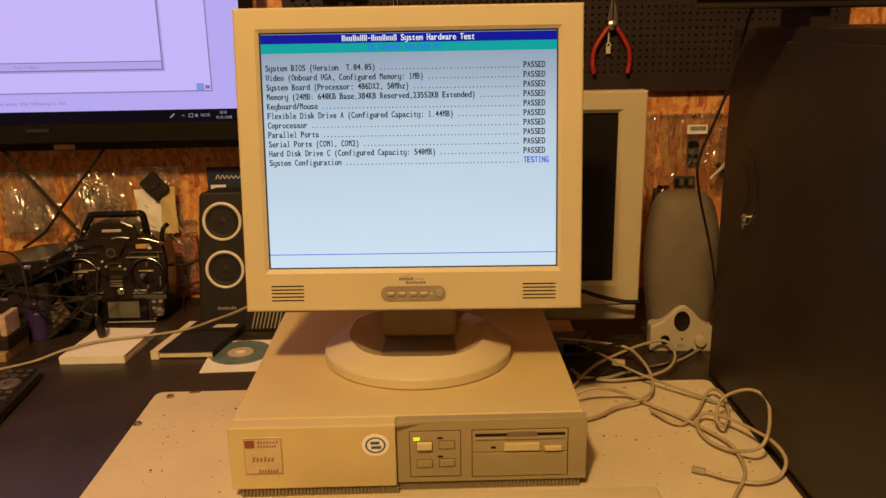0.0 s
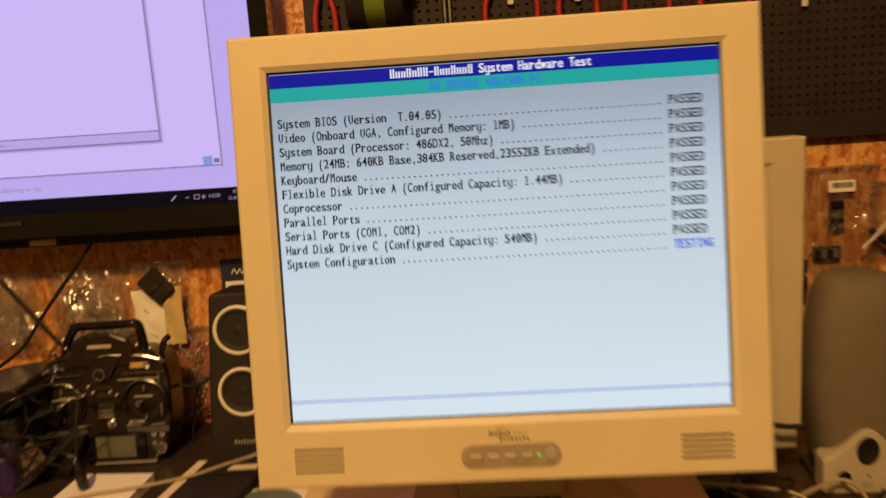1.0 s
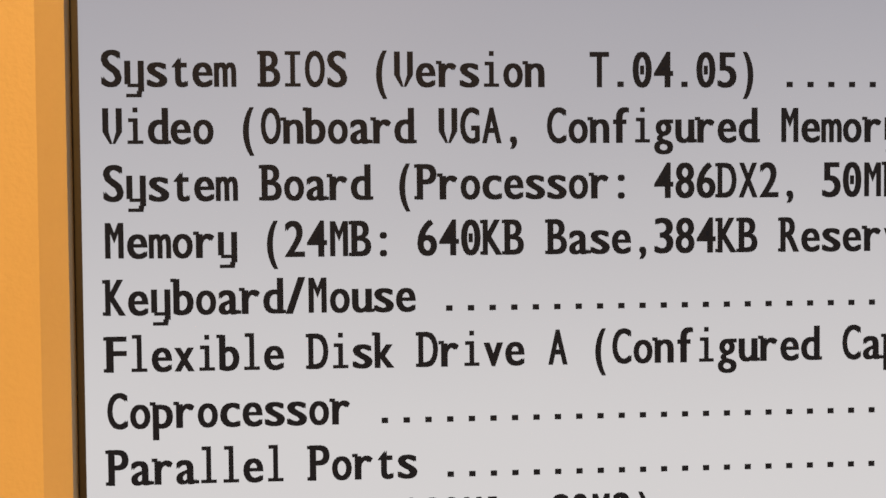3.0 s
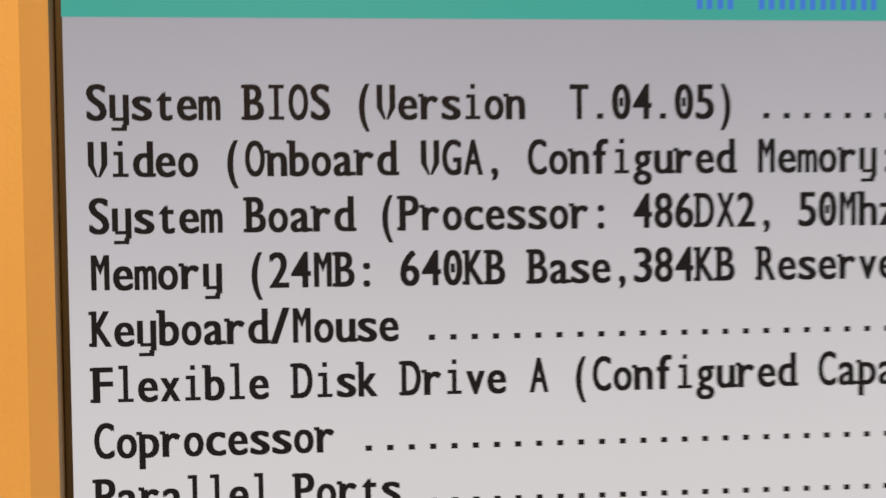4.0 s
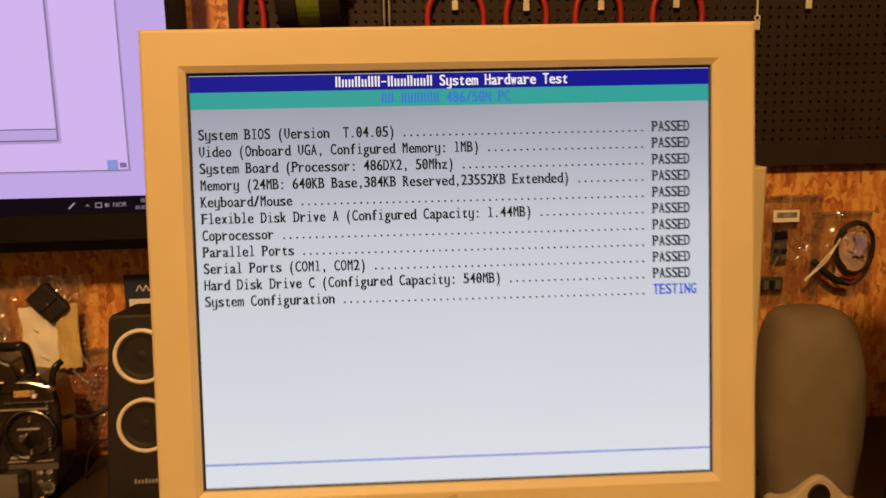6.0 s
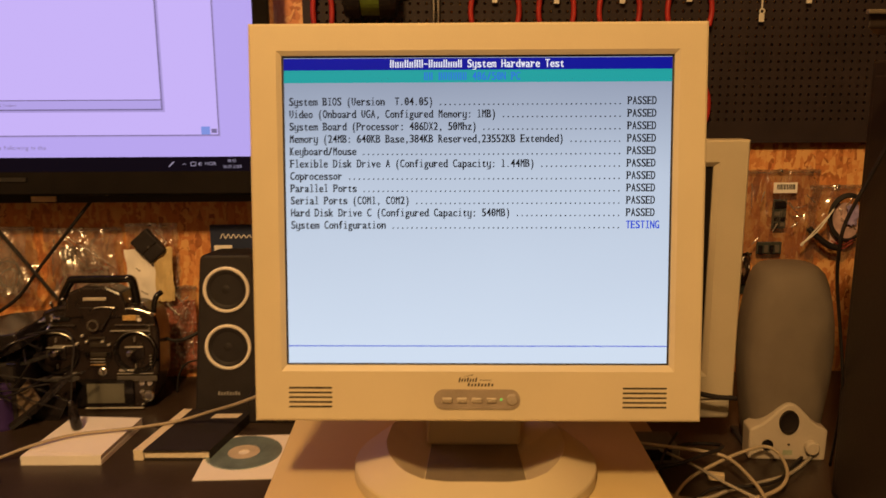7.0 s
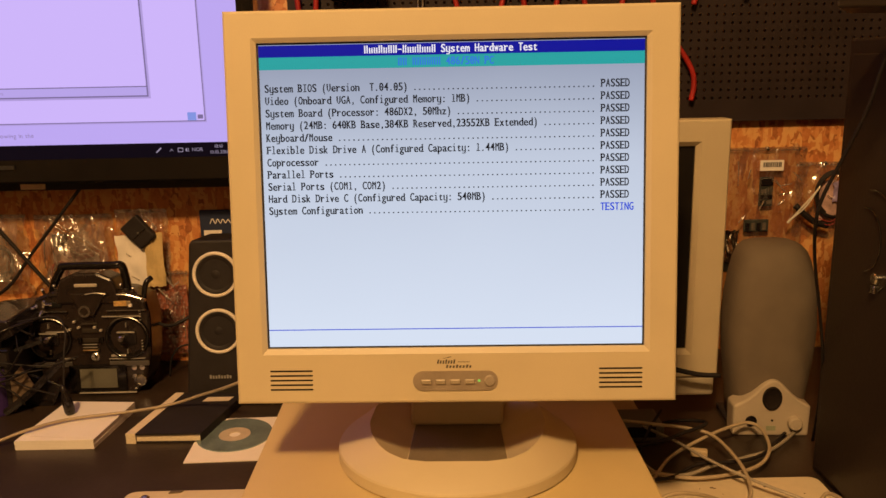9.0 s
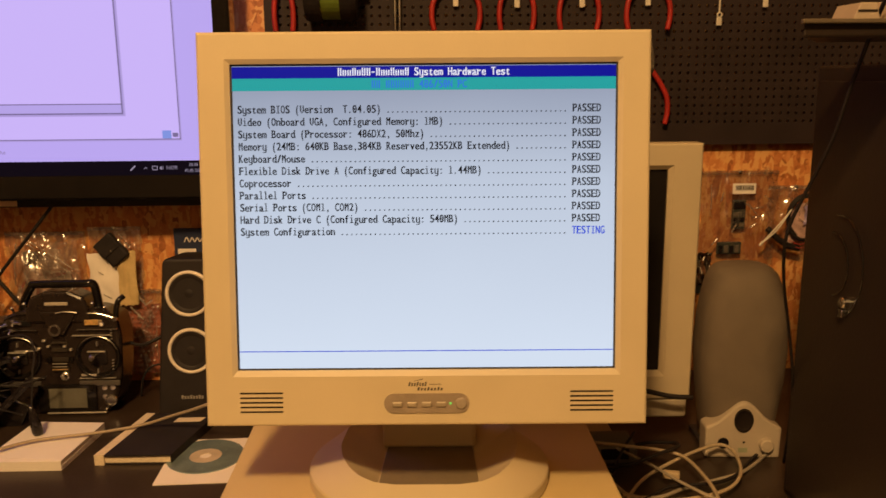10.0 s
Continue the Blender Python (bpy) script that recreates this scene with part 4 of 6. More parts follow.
# ---------------------------------------------------------------- papers, notebook, disc
pad = thing("paper_pad", "stack of blank white paper on the desk", "paper", Matrix.Translation((-0.519, 1.286, DESKZ)))
random.seed(4)
for k in range(6):
    j = random.uniform(-0.0012, 0.0012)
    part("sheet", slab([(-0.056 + j, -0.083), (0.048 + j, -0.084), (0.059, 0.036 + j), (-0.043, 0.044)], 0.0022 * k, 0.0022 * k + 0.002), WHITEP, pad)
part("sheet", slab([(-0.045, -0.07), (0.048, -0.083), (0.059, 0.035), (-0.041, 0.043)], 0.0133, 0.0137), WHITEP, pad)

book = thing("notebook", "black hardback notebook with a cream spine strip, closed", "notebook", Matrix.Translation((-0.372, 1.281, DESKZ)))
cover = [(-0.061, -0.066), (0.038, -0.068), (0.066, 0.062), (-0.036, 0.07)]
part("back_cover", slab(cover, 0, 0.002), BLACKM, book)
part("page_block", slab([(-0.058, -0.063), (0.036, -0.065), (0.063, 0.060), (-0.034, 0.067)], 0.002, 0.012), CREAM, book, "cream page block")
part("front_cover", slab([(-0.049, -0.067), (0.038, -0.068), (0.066, 0.062), (-0.024, 0.069)], 0.012, 0.0142), BLACKM, book)
part("spine", slab([(-0.062, -0.0665), (-0.0492, -0.067), (-0.0242, 0.069), (-0.037, 0.0705)], 0.0, 0.0144), CREAM, book, "cream cloth spine strip")
part("fore_edge", slab([(0.0362, -0.0652), (0.0385, -0.0682), (0.0665, 0.062), (0.0633, 0.0602)], 0.0, 0.0141), BLACKM, book)
part("slip", slab([(0.012, 0.036), (0.05, 0.036), (0.054, 0.05), (0.016, 0.05)], 0.0142, 0.0147), CREAM, book, "cream paper slip")

sleeve = thing("disc_sleeve", "white paper disc sleeve with a window on the desk", "sleeve", Matrix.Translation((-0.296, 1.222, DESKZ)))
part("paper", slab([(-0.045, -0.066), (0.08, -0.062), (0.074, 0.066), (-0.05, 0.062)], 0, 0.0012), WHITEP, sleeve)
discm = mat("disc_blue_silver", (0.28, 0.38, 0.40), 0.22, 0.55, vary=0.25, scale=25)
disc = thing("disc", "pale blue recordable disc lying on its sleeve", "disc", Matrix.Translation((-0.294, 1.232, DESKZ + 0.0012)))
part("disc_plate", lathe([(0.021, 0.0), (0.05, 0.0), (0.05, 0.0012), (0.021, 0.0012), (0.021, 0.0)], None, 56), discm, disc)
part("hub", lathe([(0.0075, 0.0), (0.0209, 0.0), (0.0209, 0.0012), (0.0075, 0.0012), (0.0075, 0.0)], None, 40), mat("disc_hub", (0.62, 0.52, 0.4), 0.3, 0.1), disc, "clear hub ring")

# ---------------------------------------------------------------- remote control
rc = thing("remote_control", "black television remote control with grey keys", "remote control", Matrix.Translation((-0.603, 1.15, DESKZ)) @ pose(0, 0, 0, 0, 0, 4))
part("body", slab(rounded(-0.026, 0.026, -0.2, 0.0, 0.01), 0, 0.019, 0.004), BLACK, rc)
KEY = mat("remote_key_grey", (0.05, 0.044, 0.04), 0.5)
for r in range(9):
    for c in range(3):
        if r in (2, 3):
            continue
        part("key", box(-0.0205 + c * 0.0145, -0.0105 + c * 0.0145, -0.018 - r * 0.019, -0.011 - r * 0.019, 0.0185, 0.0208, 0.001), KEY, rc)
part("ring_key", lathe([(0.006, 0.0), (0.006, 0.0022), (0.0165, 0.0022), (0.0175, 0.0)], Matrix.Translation((0, -0.06, 0.0187)), 28), mat("remote_ring_silver", (0.17, 0.15, 0.13), 0.35, 0.5), rc)
part("key", lathe([(0, 0.002), (0.004, 0.0018), (0.005, 0)], Matrix.Translation((0, -0.06, 0.0187)), 16), KEY, rc)

# ---------------------------------------------------------------- radio transmitter
rt = thing("radio_transmitter", "glossy black hobby radio transmitter with two sticks", "transmitter", Matrix.Translation((-0.5425, 1.385, DESKZ)) @ pose(0, 0, 0, -4))
shell = [(-0.062, 0.0), (0.062, 0.0), (0.078, 0.02), (0.088, 0.06), (0.09, 0.12), (0.084, 0.15), (0.055, 0.162), (-0.055, 0.162), (-0.084, 0.15), (-0.09, 0.12), (-0.088, 0.06), (-0.078, 0.02)]
case = part("shell", prism(shell, 0.0, 0.06, 0.007, seg=3), RADIO, rt)
part("brow", prism([(-0.05, 0.142), (0.05, 0.142), (0.04, 0.18), (0.018, 0.19), (-0.018, 0.19), (-0.04, 0.18)], -0.004, 0.04, 0.004), RADIO, rt)
part("handle", tube([(-0.064, 0.02, 0.145), (-0.054, 0.012, 0.172), (-0.04, 0.006, 0.194), (-0.034, 0.005, 0.199), (0, 0.004, 0.2), (0.04, 0.004, 0.2), (0.0495, 0.006, 0.2), (0.0535, 0.01, 0.19), (0.056, 0.02, 0.145)], 0.0062), GLOSSB, rt, "black carry handle", smooth=True)
for sx_ in (-1, 1):
    cx, cz = sx_ * 0.0585 - 0.003, 0.09
    part("stick_well", lathe([(0.033, 0.0), (0.033, 0.004), (0.0305, 0.005), (0.029, 0.002), (0.02, -0.006), (0.0, -0.010)], facing(cx, -0.001, cz), 36), GLOSSB, rt, "round stick well", smooth=True)
    part("stick", lathe([(0.0022, 0), (0.0022, 0.018), (0.0042, 0.019), (0.0045, 0.026), (0.003, 0.028), (0, 0.028)], facing(cx - sx_ * 0.003, 0.004, cz + 0.002), 16), STEEL, rt, "bright metal stick")
    part("trim_plate", box(cx - 0.03, cx + 0.03, -0.003, 0.0, cz - 0.045, cz - 0.037, 0.001), mat("grey_trim", (0.12, 0.11, 0.1), 0.3, 0.5), rt)
    # Thin steel bar standing in for a glint on the glossy shell.
    part("edge_glint", box(cx - 0.028, cx + 0.03, -0.0045, -0.001, cz + 0.041, cz + 0.043), STEEL, rt)
    part("trim_tab", box(sx_ * 0.0165 - 0.003, sx_ * 0.0165 + 0.003, -0.006, 0.0, 0.083, 0.091, 0.001), GLOSSB, rt)
    part("name_plate", box(sx_ * 0.052 - 0.012, sx_ * 0.052 + 0.012, -0.003, 0.0, 0.138, 0.146, 0.001), mat("gold_grey_plate", (0.4, 0.32, 0.2) if sx_ > 0 else (0.02, 0.02, 0.02), 0.35, 0.5), rt)
    for k in range(2):
        x = sx_ * (0.05 + 0.018 * k)
        part("switch", lathe([(0.004, 0), (0.004, 0.004), (0.0018, 0.005), (0.0024, 0.018), (0, 0.019)], Matrix.Translation((x, 0.012, 0.158 - 0.006 * k)) @ pose(0, 0, 0, 40), 12), STEEL, rt, "bright toggle switch")
part("brand_plate", box(-0.017, 0.017, -0.006, -0.003, 0.169, 0.174, 0.001), mat("grey_print_bar", (0.6, 0.53, 0.43), 0.35, 0.3), rt)
part("model_plate", box(-0.014, 0.012, -0.0058, -0.003, 0.146, 0.152, 0.0008), mat("grey_model_bar", (0.5, 0.45, 0.38), 0.35, 0.3), rt)
for z, h in ((0.11, 0.004), (0.098, 0.007), (0.083, 0.007), (0.068, 0.006)):
    part("centre_key", box(-0.012, 0.012, -0.004, 0.0, z, z + h, 0.001), mat("brown_black_key", (0.035, 0.028, 0.022), 0.25), rt)
part("power_knob", lathe([(0.007, 0), (0.007, 0.003), (0.005, 0.004), (0.0, 0.003)], facing(0.004, 0, 0.06), 20), STEEL, rt)
part("display_frame", box(-0.037, 0.05, -0.004, 0.0, 0.006, 0.048, 0.002), GLOSSB, rt)
part("display", box(-0.02, 0.036, -0.0052, -0.003, 0.012, 0.042, 0.0005), mat("unlit_display", (0.13, 0.125, 0.1), 0.25), rt, "unlit grey display")
for k in range(3):
    part("key", lathe([(0.0045, 0), (0.004, 0.002), (0, 0.0023)], facing(0.062 + 0.012 * (k % 2), 0.0, 0.042 - 0.014 * (k // 2)), 14), STEEL, rt)
part("dial", lathe([(0.009, 0), (0.009, 0.003), (0.0065, 0.0035), (0.006, 0.002), (0, 0.002)], facing(0.07, 0.0, 0.022), 24), STEEL, rt)

# Serves both silver trim and painted-in glints of the shell.
TRIM = mat("trim_and_glint", (0.75, 0.7, 0.62), 0.22, 0.6, vary=0.1)
GOLD = mat("gold_label", (0.72, 0.45, 0.16), 0.3, 0.3, vary=0.25, scale=200)
part("crest", prism([(-0.026, 0.16), (0.03, 0.16), (0.02, 0.143), (0.008, 0.124), (-0.008, 0.124), (-0.018, 0.143)], -0.0065, -0.002, 0.002), RADIO, rt, "dark tapering crest")
# Bright tubes stand in for highlights along the shell's glossy top edges.
part("edge_line", tube([(0.0, -0.0095, 0.1585), (0.014, -0.0095, 0.1605), (0.031, -0.0085, 0.1585)], 0.0008, 4, 5), TRIM, rt)
part("edge_line", tube([(0.034, -0.003, 0.1565), (0.058, -0.002, 0.1555), (0.082, 0.0, 0.148)], 0.0008, 4, 5), TRIM, rt)
part("edge_line", tube([(-0.036, -0.003, 0.156), (-0.06, -0.002, 0.1545), (-0.08, 0.0, 0.147)], 0.0006, 4, 5), GLOSSB, rt)
part("gold_plate", box(0.0395, 0.0585, -0.0045, -0.001, 0.1385, 0.1465, 0.0006), GOLD, rt, "small gold label")
part("white_tab", box(0.0615, 0.0665, -0.0055, -0.001, 0.137, 0.1415, 0.0008), WHITEP, rt, "white tab")
part("trim_line", box(0.02, 0.078, -0.0048, -0.001, 0.1222, 0.1236), TRIM, rt)
part("trim_line", box(0.03, 0.052, -0.0048, -0.001, 0.0608, 0.0636), TRIM, rt)
part("trim_line", box(0.026, 0.08, -0.004, -0.001, 0.0565, 0.0575), TRIM, rt)
part("trim_line", box(-0.066, -0.036, -0.0048, -0.001, 0.1, 0.1012), TRIM, rt)
part("trim_line", box(-0.062, -0.026, -0.0048, -0.001, 0.058, 0.0592), TRIM, rt)
part("base_line", box(-0.024, 0.064, -0.0052, -0.002, 0.003, 0.0052, 0.0006), TRIM, rt)
for sx_ in (-1, 1):
    cx, cz = sx_ * 0.0585 - 0.003, 0.09
    part("gimbal", box(cx - 0.013, cx + 0.013, -0.003, 0.004, cz - 0.012, cz + 0.008, 0.002), BLACK, rt)
    part("gimbal_bar", box(cx - 0.015, cx + 0.011, -0.0042, -0.0025, cz + 0.007, cz + 0.0092), TRIM, rt)
    for dz in (-0.021, 0.02):
        part("scale_mark", box(cx - 0.0004, cx + 0.0004, -0.006, -0.001, cz + dz - 0.0035, cz + dz + 0.0035), TRIM, rt)
for k in range(5):
    part("scale_mark", box(0.0765, 0.0785, -0.0045, -0.001, 0.112 + 0.0045 * k, 0.1132 + 0.0045 * k), TRIM, rt)
    part("scale_mark", box(0.0765, 0.0785, -0.0045, -0.001, 0.066 + 0.0045 * k, 0.0672 + 0.0045 * k), TRIM, rt)
# A silver key, and bright blocks standing in for glints.
for x, z in ((0.017, 0.102), (-0.03, 0.104), (-0.022, 0.116), (0.008, 0.107), (-0.016, 0.107)):
    part("stud", box(x - 0.0022, x + 0.0022, -0.007, -0.001, z - 0.002, z + 0.002, 0.0012), TRIM, rt)
for x, z, lean in ((-0.078, 0.14, 0), (-0.066, 0.146, 20), (-0.056, 0.142, -15), (-0.07, 0.131, 10)):
    part("toggle", lathe([(0.0034, 0), (0.0034, 0.003), (0.0015, 0.004), (0.0022, 0.014), (0, 0.0155)], facing(x, -0.001, z) @ pose(0, 0, 0, lean, lean), 12), STEEL, rt, "bright toggle switch", smooth=True)
for k in range(3):
    part("module_slot", box(-0.012, 0.01, -0.0052, -0.0035, 0.071 + 0.0045 * k, 0.072 + 0.0045 * k), TRIM if k else GOLD, rt)
part("strap_loop", tube([(0.088, -0.008, 0.148), (0.09, -0.012, 0.162), (0.094, -0.012, 0.176), (0.1, -0.006, 0.182)], 0.0042, 4, 8), GLOSSB, rt, smooth=True)
part("strap_eye", lathe([(0.0036, 0), (0.0036, 0.006), (0.0024, 0.007), (0, 0.007)], facing(0.0885, -0.012, 0.15), 14), STEEL, rt)
# Bright arcs put in as highlights on the upper rims of the wells.
for sx_ in (-1, 1):
    arc = [(sx_ * 0.0585 - 0.003 + 0.0315 * math.cos(radians(a_)), -0.0055, 0.09 + 0.0315 * math.sin(radians(a_))) for a_ in range(20, 161, 20)]
    part("well_glint", tube(arc, 0.0006, 3, 5), STEEL, rt)
part("neck_ring", lathe([(0.009, 0), (0.009, 0.004), (0.006, 0.004), (0.006, 0)], facing(-0.004, -0.004, 0.132), 20), STEEL, rt, "bright strap ring")
aer = thing("cable_plug", "black barrel plug on a thin wire resting on paper", "plug", Matrix.Translation((-0.536, 1.284, DESKZ + 0.0137)))
part("barrel", lathe([(0, 0.0), (0.0062, 0.001), (0.0075, 0.006), (0.0068, 0.026), (0.0045, 0.034), (0.003, 0.045), (0, 0.046)], pose(0, 0, 0, 6, -6), 20), BLACK, aer, smooth=True)
part("wire", tube([(-0.003, -0.004, 0.045), (-0.004, 0.01, 0.085), (-0.008, 0.03, 0.115), (-0.03, 0.045, 0.13), (-0.1, 0.05, 0.118)], 0.0013), RUBBER, aer)

# ---------------------------------------------------------------- cabinet and shelf by the bench
cab = thing("cabinet", "black-brown steel cabinet with a small keyed latch", "cabinet", Matrix.Translation((0.7, 0.8, DESKZ)))
here = Matrix.Translation((-0.7, -0.8, -DESKZ))
part("body", box(0.432, 1.05, 0.45, 1.108, DESKZ, 1.248, 0.003), CABINET, cab, at=here)
part("side_panel", box(0.429, 0.4325, 0.47, 1.095, DESKZ + 0.01, 1.232, 0.0012), CABINET, cab, at=here)
part("latch", lathe([(0.006, 0), (0.006, 0.006), (0.0048, 0.0075), (0.002, 0.0075), (0.002, 0.005), (0, 0.005)], Matrix.Translation((0.43, 1.0, 1.011)) @ pose(0, 0, 0, 0, -90), 20), STEEL, cab, "bright round latch", at=here)
part("latch_tab", box(0.4225, 0.4295, 0.996, 1.004, 0.996, 1.004, 0.001), STEEL, cab, at=here)
for r0, yy in ((0.030, 1.03), (0.048, 1.02)):
    arc = [(0.427, yy - r0 * math.sin(radians(a)), 1.045 + 1.1 * r0 * math.cos(radians(a))) for a in range(-10, 171, 20)]
    part("wire_handle", tube(arc, 0.0008, 4, 6), GLOSSB, cab, "thin glossy wire bail", at=here)

sh = thing("shelf", "dark shelf with a pale metal front edge", "shelf", Matrix.Translation((0.7, 1.0, 1.262)))
here = Matrix.Translation((-0.7, -1.0, -1.262))
part("board", slab([(0.309, 0.888), (1.05, 0.888), (1.05, 0.985), (0.366, 0.985)], 1.268, 1.282, 0.002), CABINET, sh, at=here)
part("edge_strip", box(0.306, 1.05, 0.882, 0.8875, 1.279, 1.2825, 0.0008), mat("shelf_edge_tan", (0.12, 0.095, 0.065), 0.5, 0.1), sh, at=here)
part("bracket", box(0.44, 0.46, 0.9, 0.98, 1.2485, 1.2675), CABINET, sh, at=here)
part("bracket", box(0.95, 0.97, 0.9, 0.98, 1.2485, 1.2675), CABINET, sh, at=here)
for k, (x0, x1, z1) in enumerate(((0.358, 0.382, 1.297), (0.386, 0.409, 1.299), (0.415, 0.5, 1.297))):
    bx = thing("box", "small cream cardboard box on the dark shelf", "box", Matrix.Translation(((x0 + x1) / 2, 0.95, 1.282)), "boxes on the shelf")
    w = (x1 - x0) / 2
    part("carton", prism([(-w, 0), (w, 0), (w - 0.004, z1 - 1.282), (-w + 0.006, z1 - 1.282)], -0.045, -0.005, 0.001), CARTON, bx)
    part("lid_seam", box(-w + 0.004, w - 0.004, -0.0462, -0.0448, 0.008, 0.0092), DARKGAP, bx)

# ---------------------------------------------------------------- tools on the pegboard
PEGY = WALL - 0.018


def pliers(x, z, spread=0.032, tall=0.135, tilt=0.0, grip=None):
    """Pliers hanging head up, z at the lower end of the grips."""
    t = thing("pliers", "pliers with red rubber grips hanging on the pegboard", "pliers", Matrix.Translation((x, PEGY - 0.012, z)) @ pose(0, 0, 0, 0, tilt), "pliers on the pegboard")
    for sd in (-1, 1):
        g = part("grip", tube([(sd * spread * 0.92, 0, 0.0), (sd * spread * 1.02, 0, 0.02), (sd * spread * 0.95, 0, 0.042), (sd * spread * 0.6, 0, 0.064), (sd * 0.007, 0, 0.082)], 0.0042), grip or RED, t, "red rubber grip", smooth=True)
        part("jaw", prism([(sd * 0.001, 0.088), (sd * 0.009, 0.088), (sd * 0.0085, 0.1), (sd * 0.003, tall), (sd * 0.0008, tall)], -0.004, 0.004, 0.0008), STEEL, t, "dark steel jaw")
    part("pivot", lathe([(0.0, 0.0062), (0.004, 0.006), (0.0085, 0.0045), (0.0095, -0.0045), (0, -0.005)], facing(0, 0, 0.085), 20), STEEL, t)
    part("peg_hook", tube([(0, 0.012, tall * 0.93), (0, -0.003, tall * 0.93), (0, -0.009, tall * 0.97), (0, -0.01, tall * 1.02)], 0.0014, 4, 6), STEEL, t)
    return t


pliers(0.355, 1.165, 0.033, 0.132)
for x, w in ((0.056, 0.036), (0.149, 0.026), (0.245, 0.030), (0.352, 0.033), (-0.205, 0.014)):
    pliers(x, 1.309, w)


PALECLIP = mat("pale_bright_clip", (0.8, 0.75, 0.66), 0.3, 0.3, vary=0.08)


def peg_tag(x, z):
    t = thing("peg_clip", "small bright metal clip hanging on the pegboard", "clip", Matrix.Translation((x, PEGY - 0.006, z)), "clips on the pegboard")
    part("stem", tube([(0, 0.006, 0.06), (0, 0, 0.05), (0, -0.001, 0.02)], 0.0015, 4, 6), PALECLIP, t)
    part("link", lathe([(0.0045, 0), (0.0045, 0.003), (0.0025, 0.003), (0.0025, 0)], facing(0, 0, 0.016), 16), PALECLIP, t)
    part("plate", box(-0.0042, 0.0042, -0.003, 0.0, 0.0, 0.012, 0.001), PALECLIP, t)
    return t


for x, z in ((0.464, 1.315), (0.35, 1.2), (0.056, 1.345), (0.15, 1.343), (0.25, 1.343), (0.352, 1.345), (0.535, 1.342)):
    peg_tag(x, z)
for x in (-0.037, -0.03):
    d = thing("needle_file", "thin bright steel file hanging on the pegboard", "file", Matrix.Translation((x, PEGY - 0.008, 1.285)), "files on the pegboard")
    part("blade", lathe([(0, 0), (0.0012, 0.004), (0.0028, 0.05), (0.003, 0.11), (0, 0.112)], None, 10), STEEL, d)
    part("tang", lathe([(0.0018, 0.112), (0.0018, 0.15), (0, 0.151)], None, 8), STEEL, d)

roll = thing("strap_roll", "green and black roll of strap on a peg", "roll", Matrix.Translation((-0.13, PEGY - 0.03, 1.374)) @ pose(0, 0, 0, 0, 90))
part("black_band", lathe([(0.02, -0.038), (0.05, -0.038), (0.053, -0.03), (0.053, -0.014), (0.02, -0.014)], None, 40), BLACKM, roll)
part("green_core", lathe([(0.02, -0.0138), (0.049, -0.0138), (0.049, 0.0138), (0.02, 0.0138)], None, 40), GREEN, roll, "green woven middle")
part("black_band", lathe([(0.02, 0.014), (0.053, 0.014), (0.053, 0.03), (0.05, 0.038), (0.02, 0.038)], None, 40), BLACKM, roll)
part("peg", lathe([(0, -0.05), (0.006, -0.05), (0.006, 0.05), (0, 0.05)], None, 12), STEEL, roll)

# ---------------------------------------------------------------- bags and cards pinned to the strand board


HAZE = film_material("bag_haze_film", (0.97, 0.93, 0.9), 0.7, 0.4)
SEAM = film_material("fold_glint_film", (0.97, 0.94, 0.9), 0.5, 0.35)


def folds(t, lines):
    """Doubled folds of film, made milkier to stand in for streaks of glint."""
    for x0, z0, x1, z1, w in lines:
        dx, dz = x1 - x0, z1 - z0
        k = 0.55 * w / math.hypot(dx, dz)
        part("fold", prism([(x0 - dz * k, z0 + dx * k), (x0 + dz * k, z0 - dx * k), (x1 + dz * k * 0.4, z1 - dx * k * 0.4), (x1 - dz * k * 0.4, z1 + dx * k * 0.4)], -0.024, -0.0215, 0.0008), SEAM, t)


def crumple(x0, x1, z0, z1, y, seed, amp, n=14):
    """A creased sheet with ragged edges."""
    off = Vector((seed * 3.1, seed * 1.7, 0))
    b = bmesh.new()
    rows = []
    for j in range(n + 1):
        row = []
        for i in range(n + 1):
            u, v = i / n, j / n
            c = noise.noise(Vector((u * 2.6 + v, v * 2.1, 0)) + off) + 0.5 * noise.noise(Vector((u * 7, v * 5 + u * 3, 2)) + off)
            e = noise.noise(Vector((u * 4, v * 4, 9)) + off)
            row.append(b.verts.new((x0 + (x1 - x0) * u + 0.003 * e, y - amp * c, z0 + (z1 - z0) * v + 0.004 * noise.noise(Vector((u * 5, v, 5)) + off))))
        rows.append(row)
    for a, c in zip(rows, rows[1:]):
        for i in range(n):
            b.faces.new((a[i], a[i + 1], c[i + 1], c[i]))
    return b


